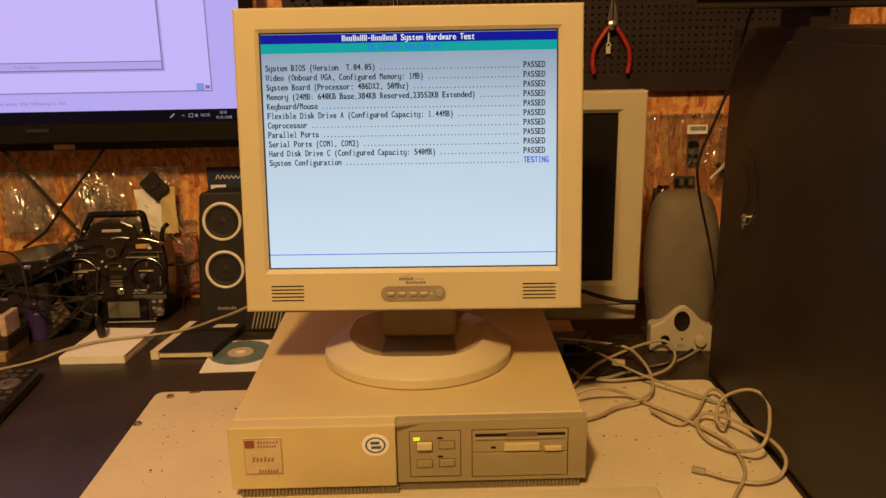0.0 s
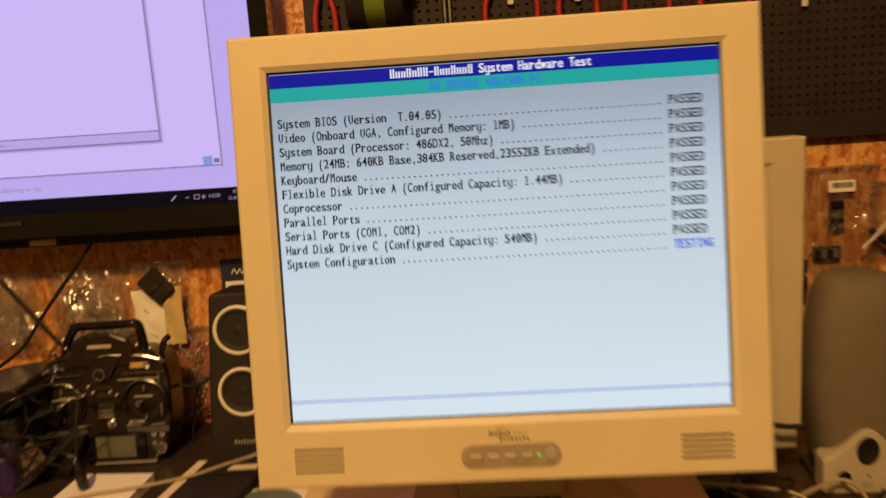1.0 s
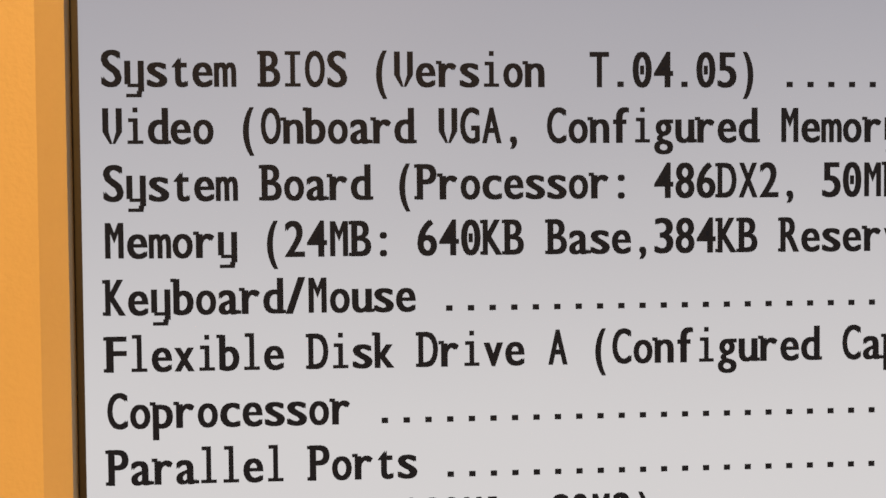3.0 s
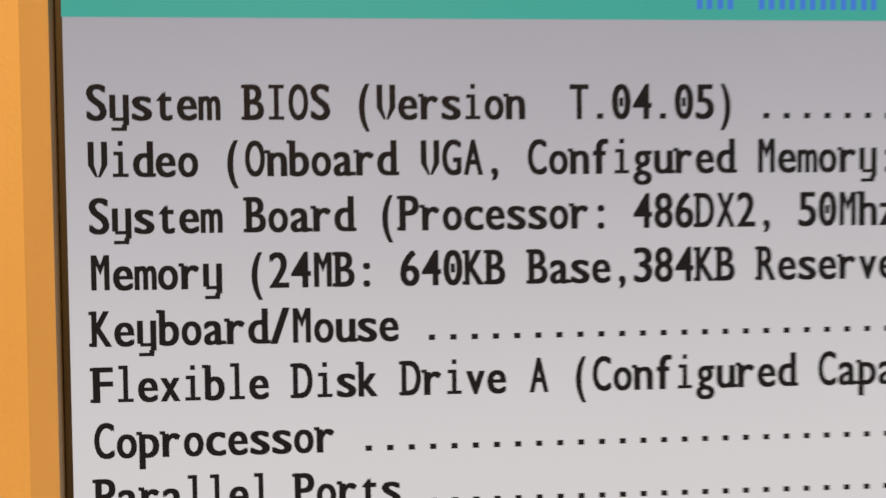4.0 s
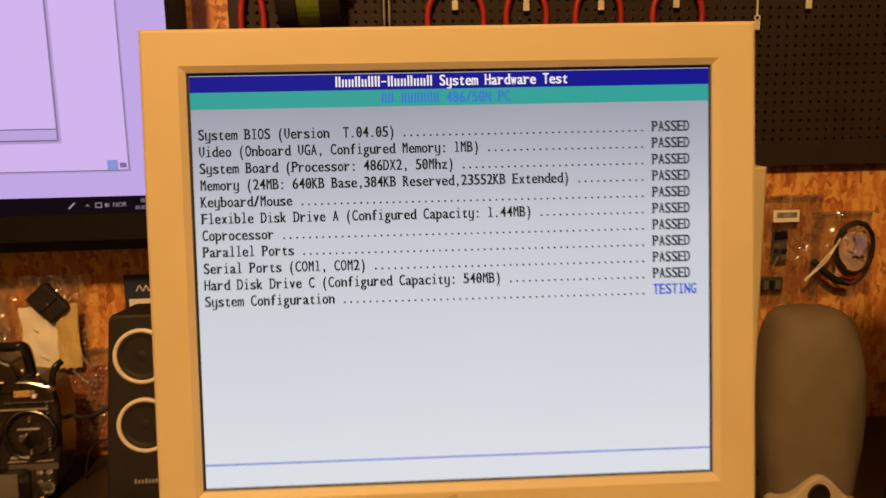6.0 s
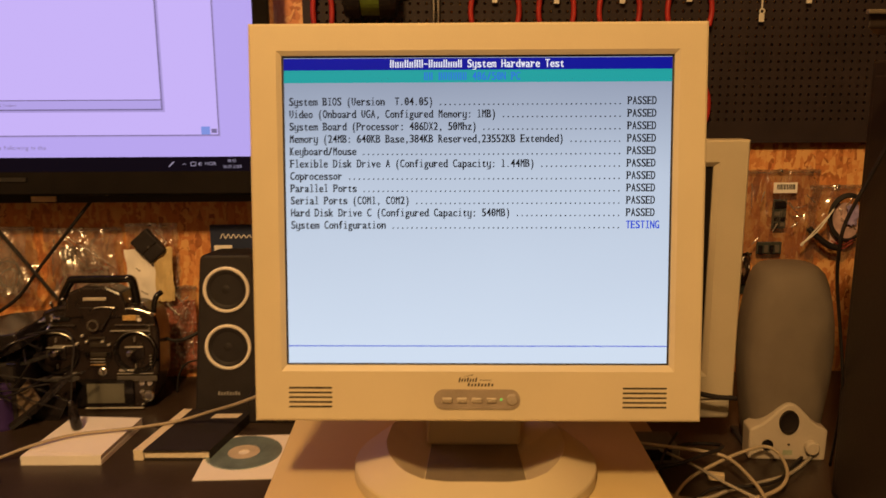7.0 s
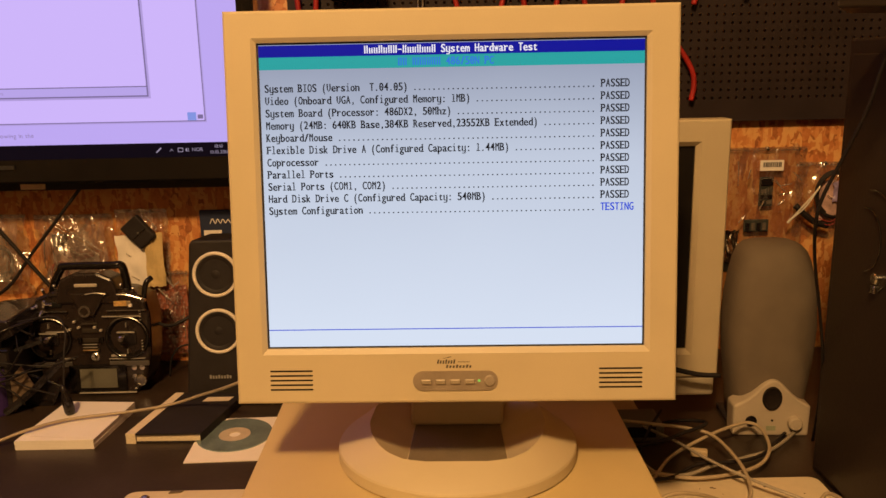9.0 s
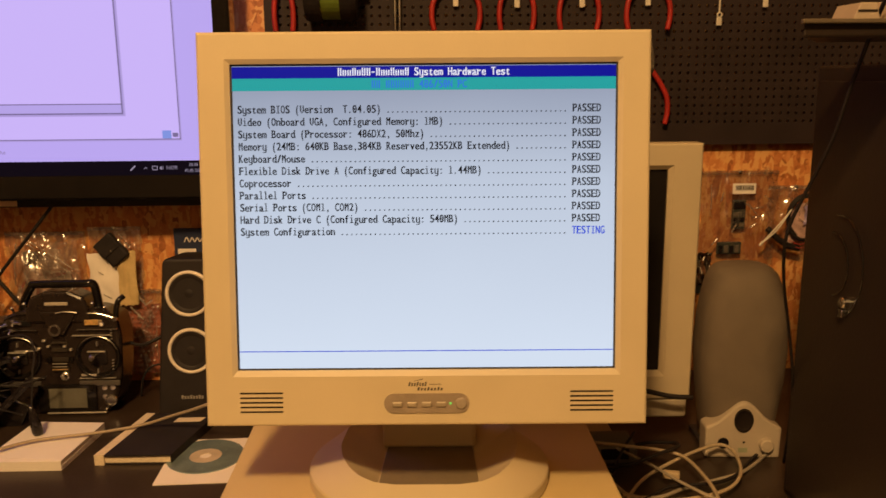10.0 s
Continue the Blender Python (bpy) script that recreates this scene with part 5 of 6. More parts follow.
def bag(name, label, x0, x1, z0, z1, seed, depth=0.008, creases=16):
    """A thin creased clear bag, full of small swellings."""
    t = thing(name, label, "bag", Matrix.Translation(((x0 + x1) / 2, WALL - 0.002, (z0 + z1) / 2)), "clear bags on the wall")
    rnd = random.Random(seed)
    n, m_ = 22, 22
    b = bmesh.new()
    w, h = (x1 - x0) / 2, (z1 - z0) / 2
    off = Vector((rnd.uniform(0, 90), rnd.uniform(0, 90), rnd.uniform(0, 90)))
    rows = []
    for j in range(m_ + 1):
        row = []
        for i in range(n + 1):
            u, v = 2 * i / n - 1, 2 * j / m_ - 1
            bulge = max(0, 1 - u * u) * max(0, 1 - v * v)
            crease = noise.noise(Vector((u * 3 + v, v * 2 - u, 0)) + off) + 0.6 * noise.noise(Vector((u * 7 + v * 4, v * 2, 3)) + off)
            row.append(b.verts.new((w * u * (1 + 0.13 * crease), -0.004 - depth * bulge - 0.009 * abs(crease) - rnd.uniform(0, 0.0007), h * v * (1 + 0.1 * crease) + 0.1 * w * u * crease)))
        rows.append(row)
    for a, c in zip(rows, rows[1:]):
        for i in range(n):
            b.faces.new((a[i], a[i + 1], c[i + 1], c[i]))
    part("film", b, FILM, t, "crinkled clear film", smooth=True)
    if creases > 10:
        # Extra cloudy sheets, added to imitate the film's pale haze.
        part("haze_film", crumple(-0.75 * w, 0.45 * w, -0.85 * h, 0.6 * h, -0.02, seed + 70, 0.012, 20), HAZE, t, "creased cloudy sheet standing in for haze", smooth=True)
        part("haze_film", crumple(-0.1 * w, 0.85 * w, -0.6 * h, 0.85 * h, -0.018, seed + 80, 0.014, 20), HAZE, t, smooth=True)
    part("header", box(-w, w, -0.005, -0.0035, h - 0.004, h + 0.002), FILM, t)
    lines = []
    for k in range(creases):
        x, z, a = rnd.uniform(-0.75, 0.6) * w, rnd.uniform(-0.7, 0.75) * h, rnd.choice((-0.7, -0.9, 1.1, 1.5)) + rnd.uniform(-0.2, 0.2)
        l = rnd.uniform(0.12, 0.42) * h
        lines.append((x, z, x + l * math.cos(a), z + l * math.sin(a), rnd.uniform(0.0005, 0.0016)))
    folds(t, lines)
    part("pin", lathe([(0, 0.006), (0.003, 0.005), (0.004, 0.002), (0.001, 0.001), (0.001, -0.003)], facing(0, -0.003, h), 12), STEEL, t)
    return t


WIRE_RED = mat("red_wire", (0.3, 0.03, 0.022), 0.45)
WIREW = mat("white_wire", (0.7, 0.66, 0.58), 0.45)
PINK = mat("pink_card", (0.66, 0.42, 0.34), 0.6)
GREYCHIP = mat("grey_chip", (0.12, 0.1, 0.08), 0.4)
CHIP = mat("dark_board", (0.04, 0.045, 0.04), 0.4)


def coil(t, name, m, cx, cz, r, turns, seed, rr=0.0012):
    rnd = random.Random(seed)
    pts = [(cx + r * (0.7 + 0.3 * rnd.random()) * math.cos(a * 0.9), -0.006 - 0.004 * rnd.random(), cz + r * 1.3 * (0.7 + 0.3 * rnd.random()) * math.sin(a * 0.9)) for a in range(int(7 * turns))]
    part(name, tube(pts, rr, 4, 5), m, t)


b1 = bag("parts_bag", "clear plastic bag of dark wires on the wall", -0.8, -0.685, 0.868, 1.0, 1)
part("card", box(-0.048, -0.02, -0.004, -0.002, -0.05, 0.03), PINK, b1, "pale pink card")
coil(b1, "wire_bundle", RUBBER, 0.01, -0.01, 0.022, 3, 5)
coil(b1, "wire_bundle", CABLEG, 0.012, -0.02, 0.018, 2, 6)
folds(b1, ((-0.01, 0.06, -0.002, 0.02, 0.003), (0.004, 0.055, 0.002, 0.01, 0.002), (0.03, 0.0, 0.02, -0.04, 0.003), (-0.048, 0.02, -0.044, -0.05, 0.002), (0.0, -0.01, 0.03, 0.012, 0.002)))
coil(b1, "wire_bundle", WIRE_RED, -0.008, -0.022, 0.014, 2, 15)
coil(b1, "wire_bundle", WIREW, 0.02, -0.028, 0.014, 1, 16, 0.0009)
b2 = bag("parts_bag", "clear plastic bag with pink cards on the wall", -0.672, -0.545, 0.872, 0.998, 2)
part("card", box(-0.04, 0.0, -0.004, -0.002, -0.055, 0.02), PINK, b2, "faded pink card")
part("card", box(0.004, 0.035, -0.004, -0.002, -0.05, 0.0), WHITEP, b2)
coil(b2, "wire_bundle", WIRE_RED, -0.01, 0.01, 0.016, 2, 8)
folds(b2, ((-0.03, 0.062, 0.05, 0.006, 0.0028), (-0.022, 0.05, 0.044, 0.0, 0.0016), (-0.038, 0.05, -0.045, 0.0, 0.002), (-0.01, 0.03, 0.012, -0.03, 0.0022), (-0.03, 0.01, -0.02, -0.04, 0.0016)))
coil(b2, "wire_bundle", WIRE_RED, -0.03, -0.03, 0.016, 2, 17, 0.0018)
part("red_part", prism([(0.002, -0.012), (0.03, -0.004), (0.03, 0.002), (0.002, -0.004)], -0.012, -0.008, 0.001), WIRE_RED, b2, "red plastic piece")
part("dark_part", box(-0.035, -0.012, -0.011, -0.006, 0.012, 0.034, 0.002), CHIP, b2)
b3 = bag("card_bag", "clear bag holding white cards on the wall", -0.54, -0.455, 0.872, 1.005, 3, creases=5)
part("card", crumple(-0.038, 0.016, -0.058, 0.03, -0.022, 31, 0.004), WHITEP, b3, "crumpled white card", smooth=True)
part("card", crumple(0.008, 0.038, -0.056, 0.034, -0.027, 32, 0.005), mat("yellowed_card", (0.62, 0.46, 0.22), 0.5, vary=0.12, scale=60), b3, "yellowed card", smooth=True)
folds(b3, ((0.008, -0.06, 0.014, 0.02, 0.002), (0.03, 0.01, 0.034, -0.05, 0.002), (0.014, 0.06, 0.03, 0.04, 0.002)))
pch = thing("pouch", "small black padded pouch hung by a corner", "pouch", Matrix.Translation((-0.494, WALL - 0.03, 0.974)) @ pose(0, 0, 0, 0, 50))
part("cushion", box(-0.0235, 0.0235, -0.007, 0.006, -0.0175, 0.0175, 0.004, 3), BLACKM, pch)
part("flap", box(-0.0225, 0.004, -0.0085, -0.0066, -0.0168, 0.0168, 0.0012), BLACKM, pch)
part("stud", lathe([(0.0022, 0), (0.0016, 0.0014), (0, 0.0016)], facing(0.001, -0.0084, 0.0), 10), STEEL, pch)
b4 = bag("bubble_bag", "reddish bubble-wrap bag hanging on the wall", -0.492, -0.43, 0.757, 0.9, 4, creases=3)
part("wrap", crumple(-0.029, 0.029, -0.068, 0.052, -0.012, 41, 0.006), mat("reddish_wrap", (0.34, 0.12, 0.075), 0.3, vary=0.4, scale=120), b4, smooth=True)
b = bmesh.new()
for i in range(7):
    for j in range(14):
        if (i * 5 + j * 3) % 7:
            lathe([(0.0034, 0), (0.0026, 0.002), (0, 0.0028)], facing(-0.0255 + i * 0.0083 + 0.004 * (j % 2), -0.0165, -0.062 + j * 0.0083), 8, b)
tagged(part("bubble_layer", b, film_material("bubble_film", (0.96, 0.86, 0.8), 0.72, 0.05), b4, smooth=True), kind="stuff")
folds(b4, ((0.0, 0.068, 0.012, 0.05, 0.004), (0.022, 0.06, 0.008, 0.05, 0.003), (0.026, 0.02, 0.024, -0.04, 0.0014), (-0.026, 0.0, -0.022, -0.05, 0.0014)))
crd = thing("product_card", "navy motor card with silver script and a white label", "card", Matrix.Translation((-0.365, WALL - 0.005, 0.977)))
part("card", box(-0.037, 0.04, -0.004, 0.002, -0.05, 0.026, 0.001), NAVY, crd)
script = [(-0.02 + 0.0042 * k, 0.006 + (0.006 if k % 2 else -0.002) * (1.0 - 0.04 * k)) for k in range(13)]
part("script_mark", tube([(x, -0.0046, z) for x, z in script], 0.0009, 5, 5), WHITEP, crd)
part("label", box(-0.031, -0.002, -0.0052, -0.0038, -0.03, -0.007), WHITEP, crd, "white paper label")

b5 = bag("component_bag", "clear bag with a barcode label and circuit boards", 0.455, 0.585, 0.93, 1.085, 11, 0.006, 5)
lab = part("label", box(-0.014, 0.024, -0.0165, -0.0155, 0.043, 0.06), WHITEP, b5, "white barcode label")
b = bmesh.new()
rnd = random.Random(3)
x = -0.009
while x < 0.019:
    w = rnd.choice((0.0006, 0.0011, 0.0017))
    box(x, x + w, -0.0171, -0.0164, 0.049, 0.057, bm=b)
    x += w + rnd.choice((0.0008, 0.0013))
part("bars", b, INK, lab)
part("circuit_board", box(-0.01, 0.012, -0.011, -0.006, -0.016, 0.032, 0.001), CHIP, b5)
part("connector", box(-0.009, 0.011, -0.0135, -0.0108, 0.018, 0.03, 0.001), BLACK, b5)
for k in range(5):
    part("chip", box(-0.008 + (k % 2) * 0.01, 0.0 + (k % 2) * 0.01, -0.0128, -0.0108, -0.012 + 0.009 * (k // 2), -0.006 + 0.009 * (k // 2)), [BLACK, GREYCHIP, BLACK, BLACK, GREYCHIP][k], b5)
part("circuit_board", box(-0.032, 0.008, -0.012, -0.006, -0.058, -0.038, 0.001), CHIP, b5)
for k in range(4):
    part("chip", box(-0.03 + k * 0.009, -0.024 + k * 0.009, -0.0145, -0.0118, -0.055, -0.043), [BLACK, GREYCHIP, BLACK, GREYCHIP][k], b5)
folds(b5, ((0.02, 0.02, 0.036, 0.022, 0.002), (0.018, 0.006, 0.034, 0.006, 0.002), (0.016, -0.012, 0.026, -0.004, 0.0024), (-0.052, 0.06, -0.05, 0.02, 0.0018), (-0.046, -0.04, -0.036, -0.028, 0.002)))
b6 = bag("component_bag", "small clear bag with red and dark parts", 0.375, 0.452, 0.95, 1.085, 12, creases=4)
part("part_block", box(-0.02, 0.012, -0.012, -0.004, -0.05, -0.026, 0.002), CHIP, b6)
coil(b6, "wire_bundle", WIRE_RED, -0.01, 0.0, 0.012, 2, 9)
b7 = bag("wire_bag", "clear bag of white and black wires on the wall", 0.57, 0.66, 0.94, 1.06, 13, creases=4)
for k in range(2):
    part("wire", tube([(-0.062 + 0.004 * k, -0.03, -0.03 + 0.004 * k), (-0.04, -0.034, -0.008 + 0.006 * k), (-0.024 + 0.002 * k, -0.034, 0.016 + 0.004 * k), (-0.016, -0.03, 0.026)], 0.0012, 5, 6), WIREW, b7)
part("wire_tip", tube([(-0.064, -0.03, -0.033), (-0.059, -0.031, -0.026)], 0.0022, 2, 6, straight=True), WIREW, b7)
loops = [(0.01 + (0.03 - 0.002 * (a_ // 12)) * math.cos(radians(30 * a_)), -0.026 - 0.002 * math.sin(a_), 0.012 + (0.038 - 0.002 * (a_ // 12)) * math.sin(radians(30 * a_))) for a_ in range(2, 33)]
part("wire", tube(loops, 0.0021, 4, 6), RUBBER, b7, smooth=True)
part("pack", crumple(-0.014, 0.03, -0.03, 0.034, -0.018, 51, 0.005), mat("pale_pink_pack", (0.5, 0.33, 0.3), 0.3, vary=0.25, scale=80), b7, "pale pink packet", smooth=True)
part("pack", crumple(0.008, 0.026, 0.0, 0.03, -0.027, 52, 0.003), mat("violet_pack", (0.3, 0.24, 0.42), 0.3, vary=0.2, scale=80), b7, "violet packet", smooth=True)
for k in range(2):
    part("wire", tube([(-0.014, -0.026, -0.026 - 0.006 * k), (0.004, -0.03, -0.032 - 0.006 * k), (0.02, -0.028, -0.024 - 0.005 * k)], 0.0008, 5, 5), WIRE_RED, b7)
part("wire", tube([(-0.05, -0.022, -0.006), (-0.036, -0.026, -0.02), (-0.016, -0.026, -0.034), (0.004, -0.024, -0.04)], 0.005, 5, 8), RUBBER, b7, smooth=True)
foil = thing("foil_bag", "small bright foil bag pinned behind the grey speaker", "bag", Matrix.Translation((0.467, WALL - 0.001, 0.93)))
part("foil", crumple(-0.012, 0.012, -0.03, 0.022, -0.012, 61, 0.008), mat("bright_foil", (0.85, 0.8, 0.72), 0.16, 1.0, vary=0.1), foil, smooth=True)
part("backing", box(-0.016, 0.014, -0.004, 0.0, -0.05, 0.016, 0.001), CHIP, foil)

# ---------------------------------------------------------------- clutter at the end of the bench
blk = thing("wood_block", "pale wooden block on the dark desk", "block", Matrix.Translation((-0.68, 1.235, DESKZ)))
part("timber", box(-0.075, 0.014, -0.02, 0.06, 0, 0.016, 0.0015), mat("pale_wood", (0.36, 0.22, 0.1), 0.6, vary=0.2, scale=60), blk)
tray = thing("parts_box", "dark box with a clear lid full of pink packets", "box", Matrix.Translation((-0.68, 1.245, DESKZ + 0.016)))
part("tray", box(-0.065, 0.016, -0.02, 0.05, 0, 0.022, 0.002), BLACKM, tray)
part("packet", box(-0.062, 0.002, -0.018, 0.02, 0.0225, 0.05, 0.002), mat("pale_pink_packet", (0.6, 0.36, 0.29), 0.4, vary=0.2, scale=90), tray, "pale pink packet")
part("packet", box(0.004, 0.0145, -0.016, 0.03, 0.0225, 0.058, 0.002), mat("clear_grey_packet", (0.55, 0.38, 0.33), 0.22, vary=0.25, scale=70), tray)
part("label", box(-0.034, -0.012, -0.0195, -0.018, 0.037, 0.047), WHITEP, tray)
bot = thing("bottle", "small purple plastic bottle with a ribbed cap", "bottle", Matrix.Translation((-0.66, 1.325, DESKZ)))
part("body", lathe([(0, 0), (0.0175, 0.0), (0.0185, 0.003), (0.0185, 0.048), (0.017, 0.051), (0, 0.051)], None, 28), PURPLE, bot)
part("cap", lathe([(0, 0.051), (0.0195, 0.051), (0.0198, 0.054), (0.0198, 0.066), (0.0185, 0.069), (0, 0.069)], None, 24), PURPLE, bot)
dev = thing("equipment_case", "black plastic equipment case with its lid askew", "case", Matrix.Translation((-0.74, 1.37, DESKZ)))
part("case", box(-0.13, 0.105, -0.05, 0.08, 0, 0.1, 0.006), BLACKM, dev)
part("lid", prism([(-0.13, 0.0), (0.08, 0.0), (0.125, 0.02), (0.118, 0.042), (0.05, 0.036), (-0.02, 0.02), (-0.13, 0.012)], -0.06, 0.07, 0.003), BLACK, dev, at=Matrix.Translation((0, 0, 0.102)))
part("latch", box(-0.02, 0.01, -0.054, -0.049, 0.06, 0.08, 0.001), mat("tan_sticker", (0.5, 0.36, 0.2), 0.5), dev, "tan sticker")
part("clip", box(0.03, 0.045, -0.074, -0.069, 0.125, 0.13), STEEL, dev)
wb = thing("wire_bundle", "black wires and straps heaped over the black case", "wires", Matrix.Translation((-0.7, 1.33, DESKZ + 0.1)))
for k in range(6):
    a = random.Random(70 + k)
    pts = [(-0.09 + 0.04 * i + a.uniform(-0.02, 0.02), a.uniform(-0.06, 0.02), 0.02 * math.sin(i * 1.3 + k) + a.uniform(-0.04, 0.045)) for i in range(6)]
    part("wire", tube(pts, a.choice((0.0011, 0.0015, 0.0019)), 6, 6), a.choice((RUBBER, RUBBER, BLACK)), wb, smooth=True)
for k in range(7):
    a = random.Random(90 + k)
    x, y, z = a.uniform(-0.08, 0.1), a.uniform(-0.065, -0.03), a.uniform(-0.03, 0.04)
    part("connector", box(x - 0.006, x + 0.006, y - 0.004, y + 0.004, z - 0.002, z + 0.002, 0.001), STEEL if k % 3 else GLOSSB, wb)
arm = thing("model_frame", "dark folded model aircraft frame with thin wires", "frame", Matrix.Translation((-0.64, 1.335, DESKZ)))
part("beam", tube([(-0.005, -0.02, 0.004), (0.03, -0.01, 0.03), (0.07, 0.02, 0.07)], 0.006, 4, 6), BLACK, arm)
part("beam", tube([(-0.05, 0.0, 0.085), (0.0, 0.01, 0.09), (0.04, 0.02, 0.1)], 0.006, 4, 6), BLACK, arm)
part("side_panel", prism([(-0.037, 0.005), (-0.02, 0.0), (0.004, 0.0), (0.036, 0.042), (0.021, 0.072)], -0.012, -0.008, 0.0012), mat("dull_brown_panel", (0.15, 0.105, 0.07), 0.5, vary=0.2), arm, "dull brown flat panel")
part("plate", prism([(-0.03, 0.0), (0.05, 0.0), (0.065, 0.03), (0.02, 0.05), (-0.01, 0.03)], 0.01, 0.016, 0.001), BLACK, arm)
for k, pts in enumerate((((-0.08, -0.02, 0.095), (0.0, -0.03, 0.085), (0.06, -0.02, 0.075), (0.1, 0.0, 0.08)), ((-0.03, -0.03, 0.07), (0.02, -0.035, 0.04), (0.03, -0.03, 0.02)), ((0.0, -0.03, 0.075), (0.03, -0.03, 0.05), (0.07, -0.02, 0.03)))):
    part("wire", tube(pts, 0.0013, 6, 5), RUBBER, arm)
ven = thing("slotted_box", "black box with slanting pale vent slots", "box", Matrix.Translation((-0.26, 1.36, DESKZ)))
part("body", box(-0.05, 0.05, -0.03, 0.07, 0, 0.042, 0.003), BLACKM, ven)
for k in range(8):
    part("slot", prism([(-0.036 + k * 0.0065, 0.006), (-0.034 + k * 0.0065, 0.006), (-0.026 + k * 0.0065, 0.036), (-0.028 + k * 0.0065, 0.036)], -0.0312, -0.0298), mat("slot_grey", (0.4, 0.35, 0.28), 0.5) if k == 0 else bpy.data.materials["slot_grey"], ven)

# ---------------------------------------------------------------- cables
def cable(label, m, r, pts, n=8, seg=8):
    t = thing("cable", label, "cable", Matrix.Translation(pts[0]))
    o = Vector(pts[0])
    return t, part("sheath", tube([Vector(q) - o for q in pts], r, n, seg), m, t, smooth=True)


def plug(t, at, turn, m, size=(0.012, 0.03, 0.009)):
    w, l, h = size
    o = t.matrix_basis.translation
    p = part("plug", box(-w / 2, w / 2, -l / 2, l / 2, -h / 2, h / 2, 0.0015), m, t, "moulded plug", at=Matrix.Translation(Vector(at) - o) @ pose(0, 0, 0, 0, 0, turn))
    return p


cable("beige cable running from the computer over the sheet", CABLEB, 0.0022, [(0.203, 0.999, 0.762), (0.23, 1.002, 0.775), (0.259, 1.007, 0.772), (0.289, 1.017, 0.758), (0.313, 0.99, 0.756), (0.341, 0.954, 0.756), (0.365, 0.913, 0.757), (0.381, 0.879, 0.757), (0.382, 0.845, 0.757), (0.374, 0.808, 0.757), (0.353, 0.775, 0.756), (0.333, 0.744, 0.756)])
t, _ = cable("beige looped cable with its end on the sheet", CABLEB, 0.0022, [(0.33, 0.818, 0.756), (0.353, 0.801, 0.756), (0.382, 0.791, 0.756), (0.409, 0.799, 0.758), (0.422, 0.814, 0.77), (0.421, 0.845, 0.775), (0.41, 0.886, 0.772), (0.394, 0.917, 0.77), (0.373, 0.942, 0.766), (0.36, 0.934, 0.76), (0.355, 0.909, 0.757), (0.361, 0.88, 0.757), (0.379, 0.856, 0.76), (0.396, 0.832, 0.775), (0.409, 0.838, 0.79), (0.425, 0.874, 0.8), (0.431, 0.902, 0.805), (0.425, 0.924, 0.805), (0.412, 0.935, 0.8), (0.395, 0.946, 0.785), (0.382, 0.93, 0.775), (0.378, 0.913, 0.768), (0.385, 0.908, 0.765), (0.401, 0.938, 0.765), (0.41, 0.985, 0.77), (0.406, 1.014, 0.765), (0.392, 1.003, 0.76), (0.371, 0.968, 0.756), (0.344, 0.935, 0.756), (0.326, 0.94, 0.756), (0.307, 0.967, 0.761)])
plug(t, (0.325, 0.821, 0.756), 60, CABLEG, (0.0065, 0.016, 0.0065))
cable("grey cable lying behind the computer", CABLEG, 0.0023, [(0.226, 1.109, 0.757), (0.238, 1.082, 0.757), (0.27, 1.076, 0.757), (0.308, 1.099, 0.755), (0.357, 1.124, 0.752), (0.397, 1.143, 0.752), (0.441, 1.186, 0.75), (0.468, 1.22, 0.75)])
cable("beige cable arching beside the computer", CABLEB, 0.0022, [(0.215, 1.177, 0.78), (0.261, 1.162, 0.78), (0.296, 1.161, 0.775), (0.32, 1.151, 0.772), (0.33, 1.122, 0.77), (0.333, 1.068, 0.768), (0.324, 1.02, 0.764), (0.303, 0.995, 0.762), (0.265, 0.98, 0.758), (0.238, 0.959, 0.757), (0.214, 0.949, 0.757)])
t, _ = cable("beige cable bent in a loop on the desk", CABLEB, 0.0022, [(0.214, 1.041, 0.757), (0.261, 1.115, 0.758), (0.311, 1.15, 0.765), (0.351, 1.17, 0.77), (0.381, 1.183, 0.77), (0.393, 1.168, 0.768), (0.386, 1.124, 0.765), (0.365, 1.094, 0.76), (0.327, 1.075, 0.758), (0.276, 1.068, 0.757), (0.23, 1.082, 0.757)])
plug(t, (0.302, 1.13, 0.757), 75, mat("cream_plug", (0.5, 0.39, 0.24), 0.45), (0.009, 0.02, 0.009))
cable("thin black wire behind the computer", RUBBER, 0.0018, [(0.228, 1.13, 0.757), (0.247, 1.159, 0.775), (0.269, 1.184, 0.79)])
cable("long beige cable laid over the paper and notebook", CABLEB, 0.0022, [(-0.696, 1.155, 0.748), (-0.657, 1.18, 0.748), (-0.615, 1.205, 0.75), (-0.568, 1.225, 0.762), (-0.526, 1.257, 0.762), (-0.449, 1.278, 0.762), (-0.397, 1.296, 0.764), (-0.348, 1.277, 0.785), (-0.304, 1.241, 0.81), (-0.257, 1.202, 0.84)])
cable("black cable hanging under the television", RUBBER, 0.003, [(-0.773, 1.46, 1.088), (-0.748, 1.46, 1.057), (-0.697, 1.46, 0.991), (-0.65, 1.46, 0.927), (-0.619, 1.46, 0.889), (-0.571, 1.46, 0.861)])
cable("black cable hanging slantwise under the television", RUBBER, 0.0028, [(-0.56, 1.47, 1.059), (-0.608, 1.47, 1.003), (-0.657, 1.47, 0.946), (-0.695, 1.47, 0.899), (-0.741, 1.47, 0.867)])
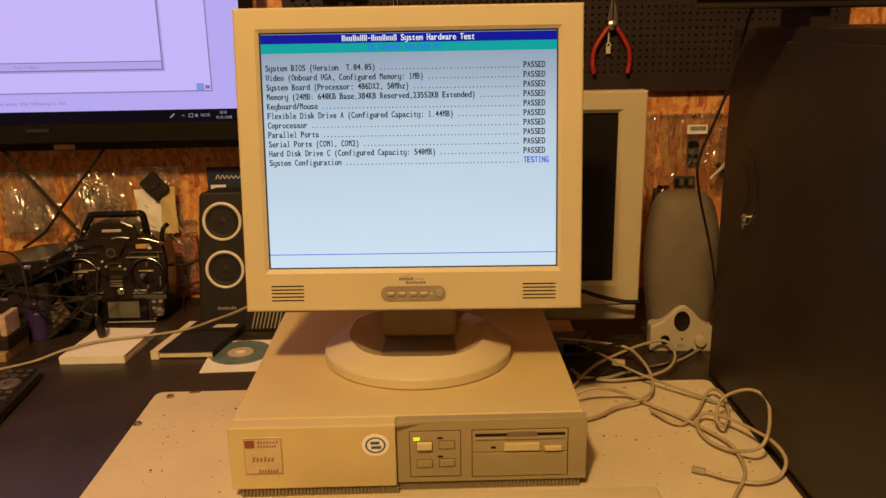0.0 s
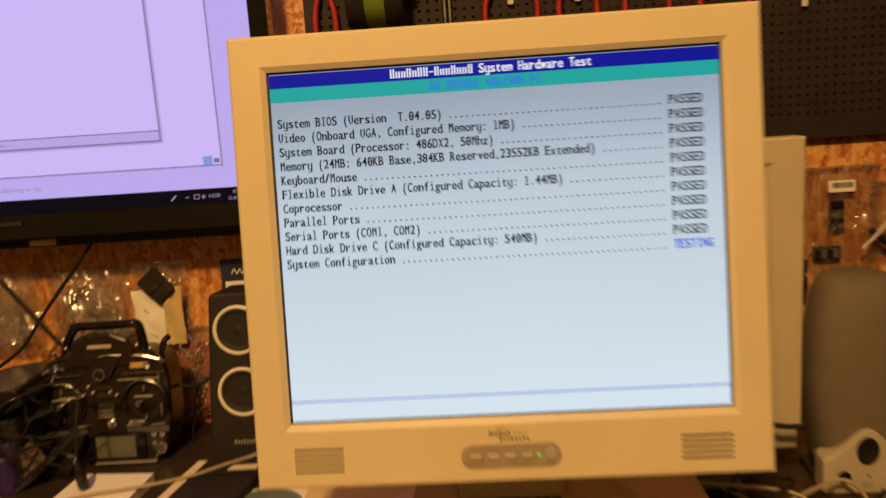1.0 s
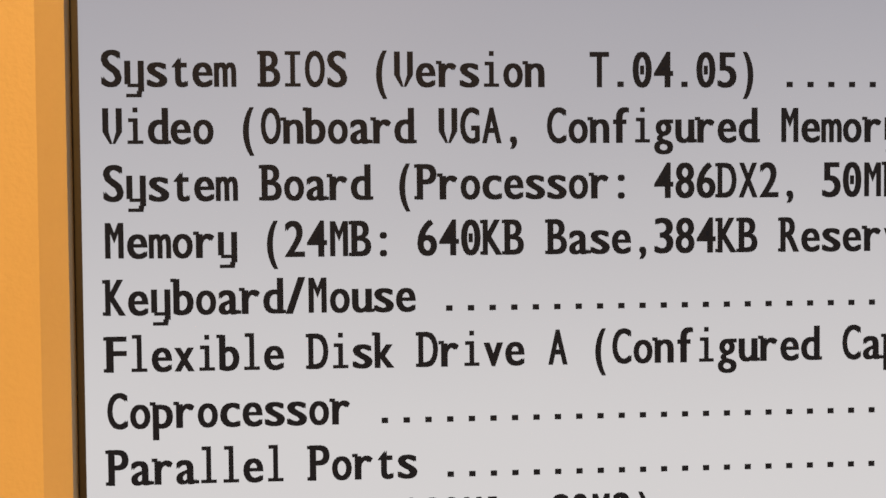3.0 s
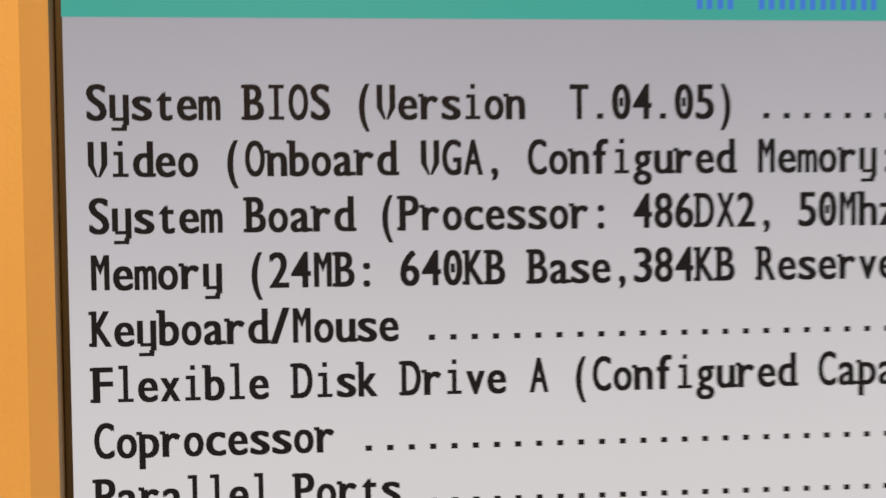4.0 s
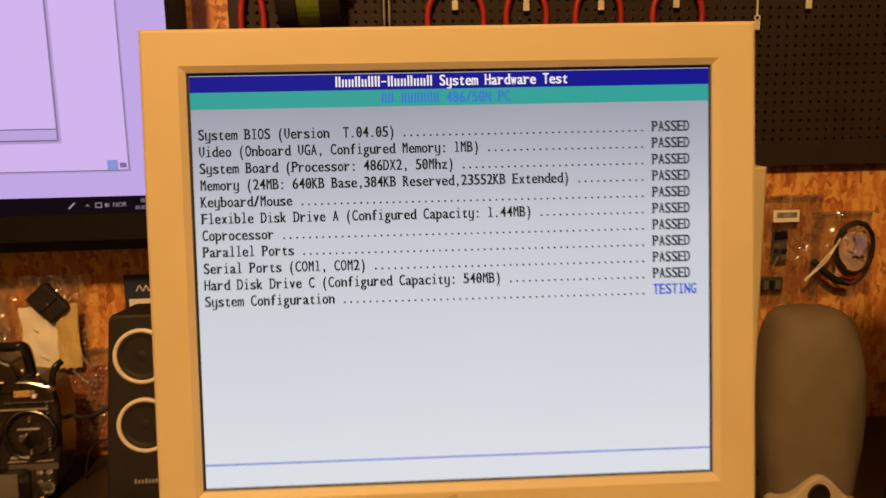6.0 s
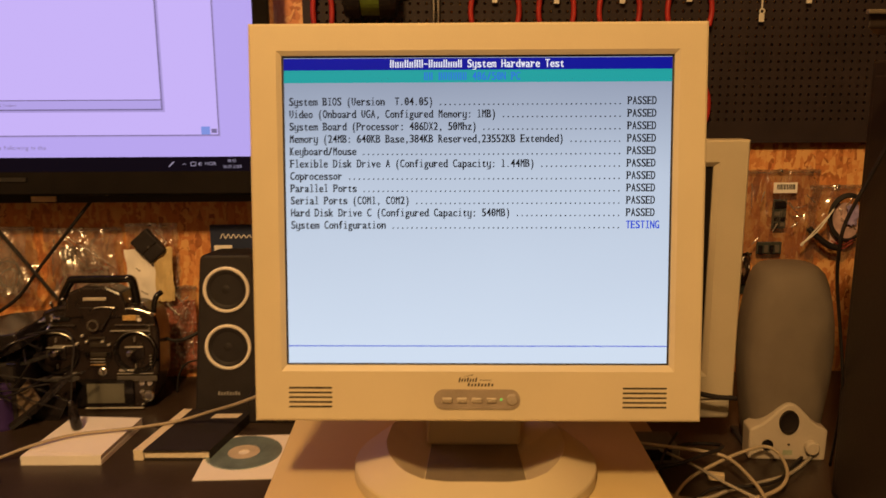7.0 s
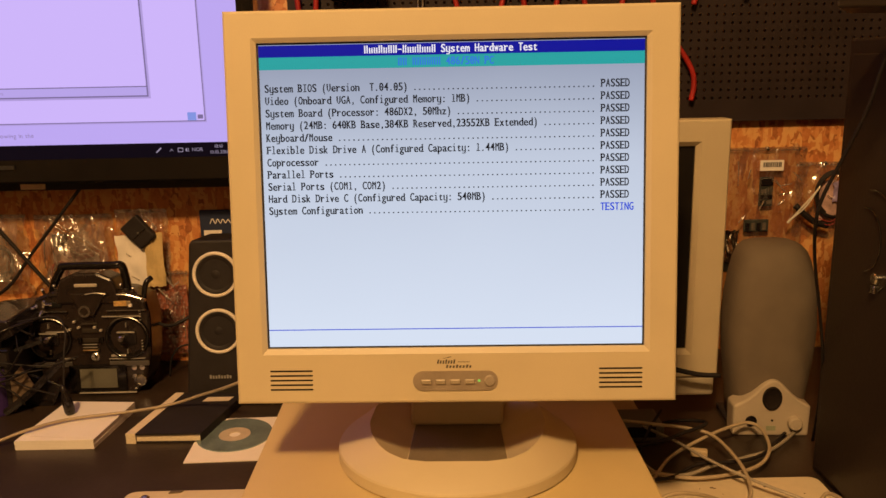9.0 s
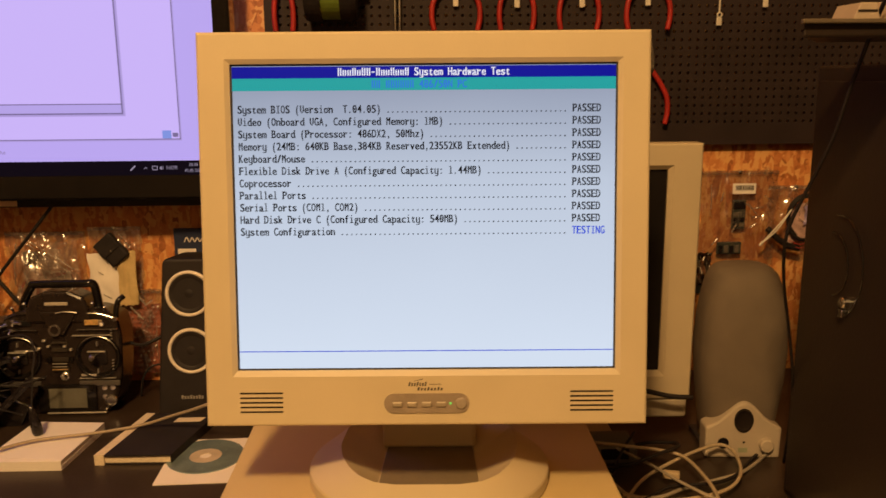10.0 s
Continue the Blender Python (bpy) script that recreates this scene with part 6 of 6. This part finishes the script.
cable("black cable hanging beside the dark cabinet", RUBBER, 0.0018, [(0.379, 0.895, 1.3), (0.382, 0.915, 1.277), (0.378, 0.935, 1.229), (0.374, 0.95, 1.183), (0.367, 0.97, 1.139), (0.358, 0.985, 1.099), (0.358, 0.995, 1.072), (0.379, 1.035, 1.024), (0.408, 1.075, 0.958), (0.429, 1.1, 0.892), (0.445, 1.13, 0.829), (0.461, 1.17, 0.75)])
cable("black cable across the switched-off monitor's lip", RUBBER, 0.0034, [(0.23, 1.2, 0.851), (0.257, 1.2, 0.849), (0.284, 1.2, 0.84), (0.32, 1.2, 0.831), (0.348, 1.2, 0.829)])
cable("black curled wire on the desk by the wall", RUBBER, 0.0016, [(-0.45, 1.45, 0.746), (-0.445, 1.45, 0.775), (-0.43, 1.45, 0.795), (-0.40, 1.45, 0.80)])
cable("black wire from the transmitter to the speaker", RUBBER, 0.0028, [(-0.47, 1.44, 0.845), (-0.44, 1.43, 0.838), (-0.415, 1.43, 0.845), (-0.385, 1.45, 0.86)])
cable("thin grey cable crossing the tangle", CABLEG, 0.0019, [(0.24, 1.2, 0.765), (0.275, 1.14, 0.768), (0.3, 1.085, 0.77), (0.335, 1.045, 0.766), (0.38, 1.01, 0.76), (0.415, 0.98, 0.757)])
cable("black cable looped behind the beige ones", RUBBER, 0.0024, [(0.212, 1.14, 0.76), (0.25, 1.125, 0.775), (0.285, 1.135, 0.782), (0.315, 1.16, 0.778), (0.33, 1.2, 0.765), (0.3, 1.225, 0.755), (0.262, 1.215, 0.752)])
cable("black cable lying along the back of the sheet", RUBBER, 0.0022, [(0.215, 1.065, 0.757), (0.25, 1.07, 0.757), (0.29, 1.095, 0.76), (0.34, 1.1, 0.76), (0.375, 1.12, 0.757), (0.405, 1.16, 0.75), (0.44, 1.2, 0.748)])
con = thing("adapter", "dark grey plug adapter among the cables", "adapter", Matrix.Translation((0.245, 1.21, DESKZ)))
part("housing", box(-0.03, 0.03, -0.025, 0.03, 0, 0.024, 0.004), mat("adapter_grey", (0.13, 0.12, 0.1), 0.5), con)
part("socket", box(-0.018, 0.018, -0.0265, -0.0245, 0.008, 0.022), DARKGAP, con)

# keyboard: only its back edge comes into view
kb = thing("keyboard", "beige keyboard lying in front of the computer", "keyboard", Matrix.Translation((0.06, 0.69, SHEETZ)))
part("housing", prism([(-0.075, 0.0), (0.075, 0.0), (0.075, 0.022), (0.05, 0.024), (-0.075, 0.012)], -0.2, 0.2, 0.003), BEIGE, kb, at=pose(0, 0, 0, 0, 0, 90))
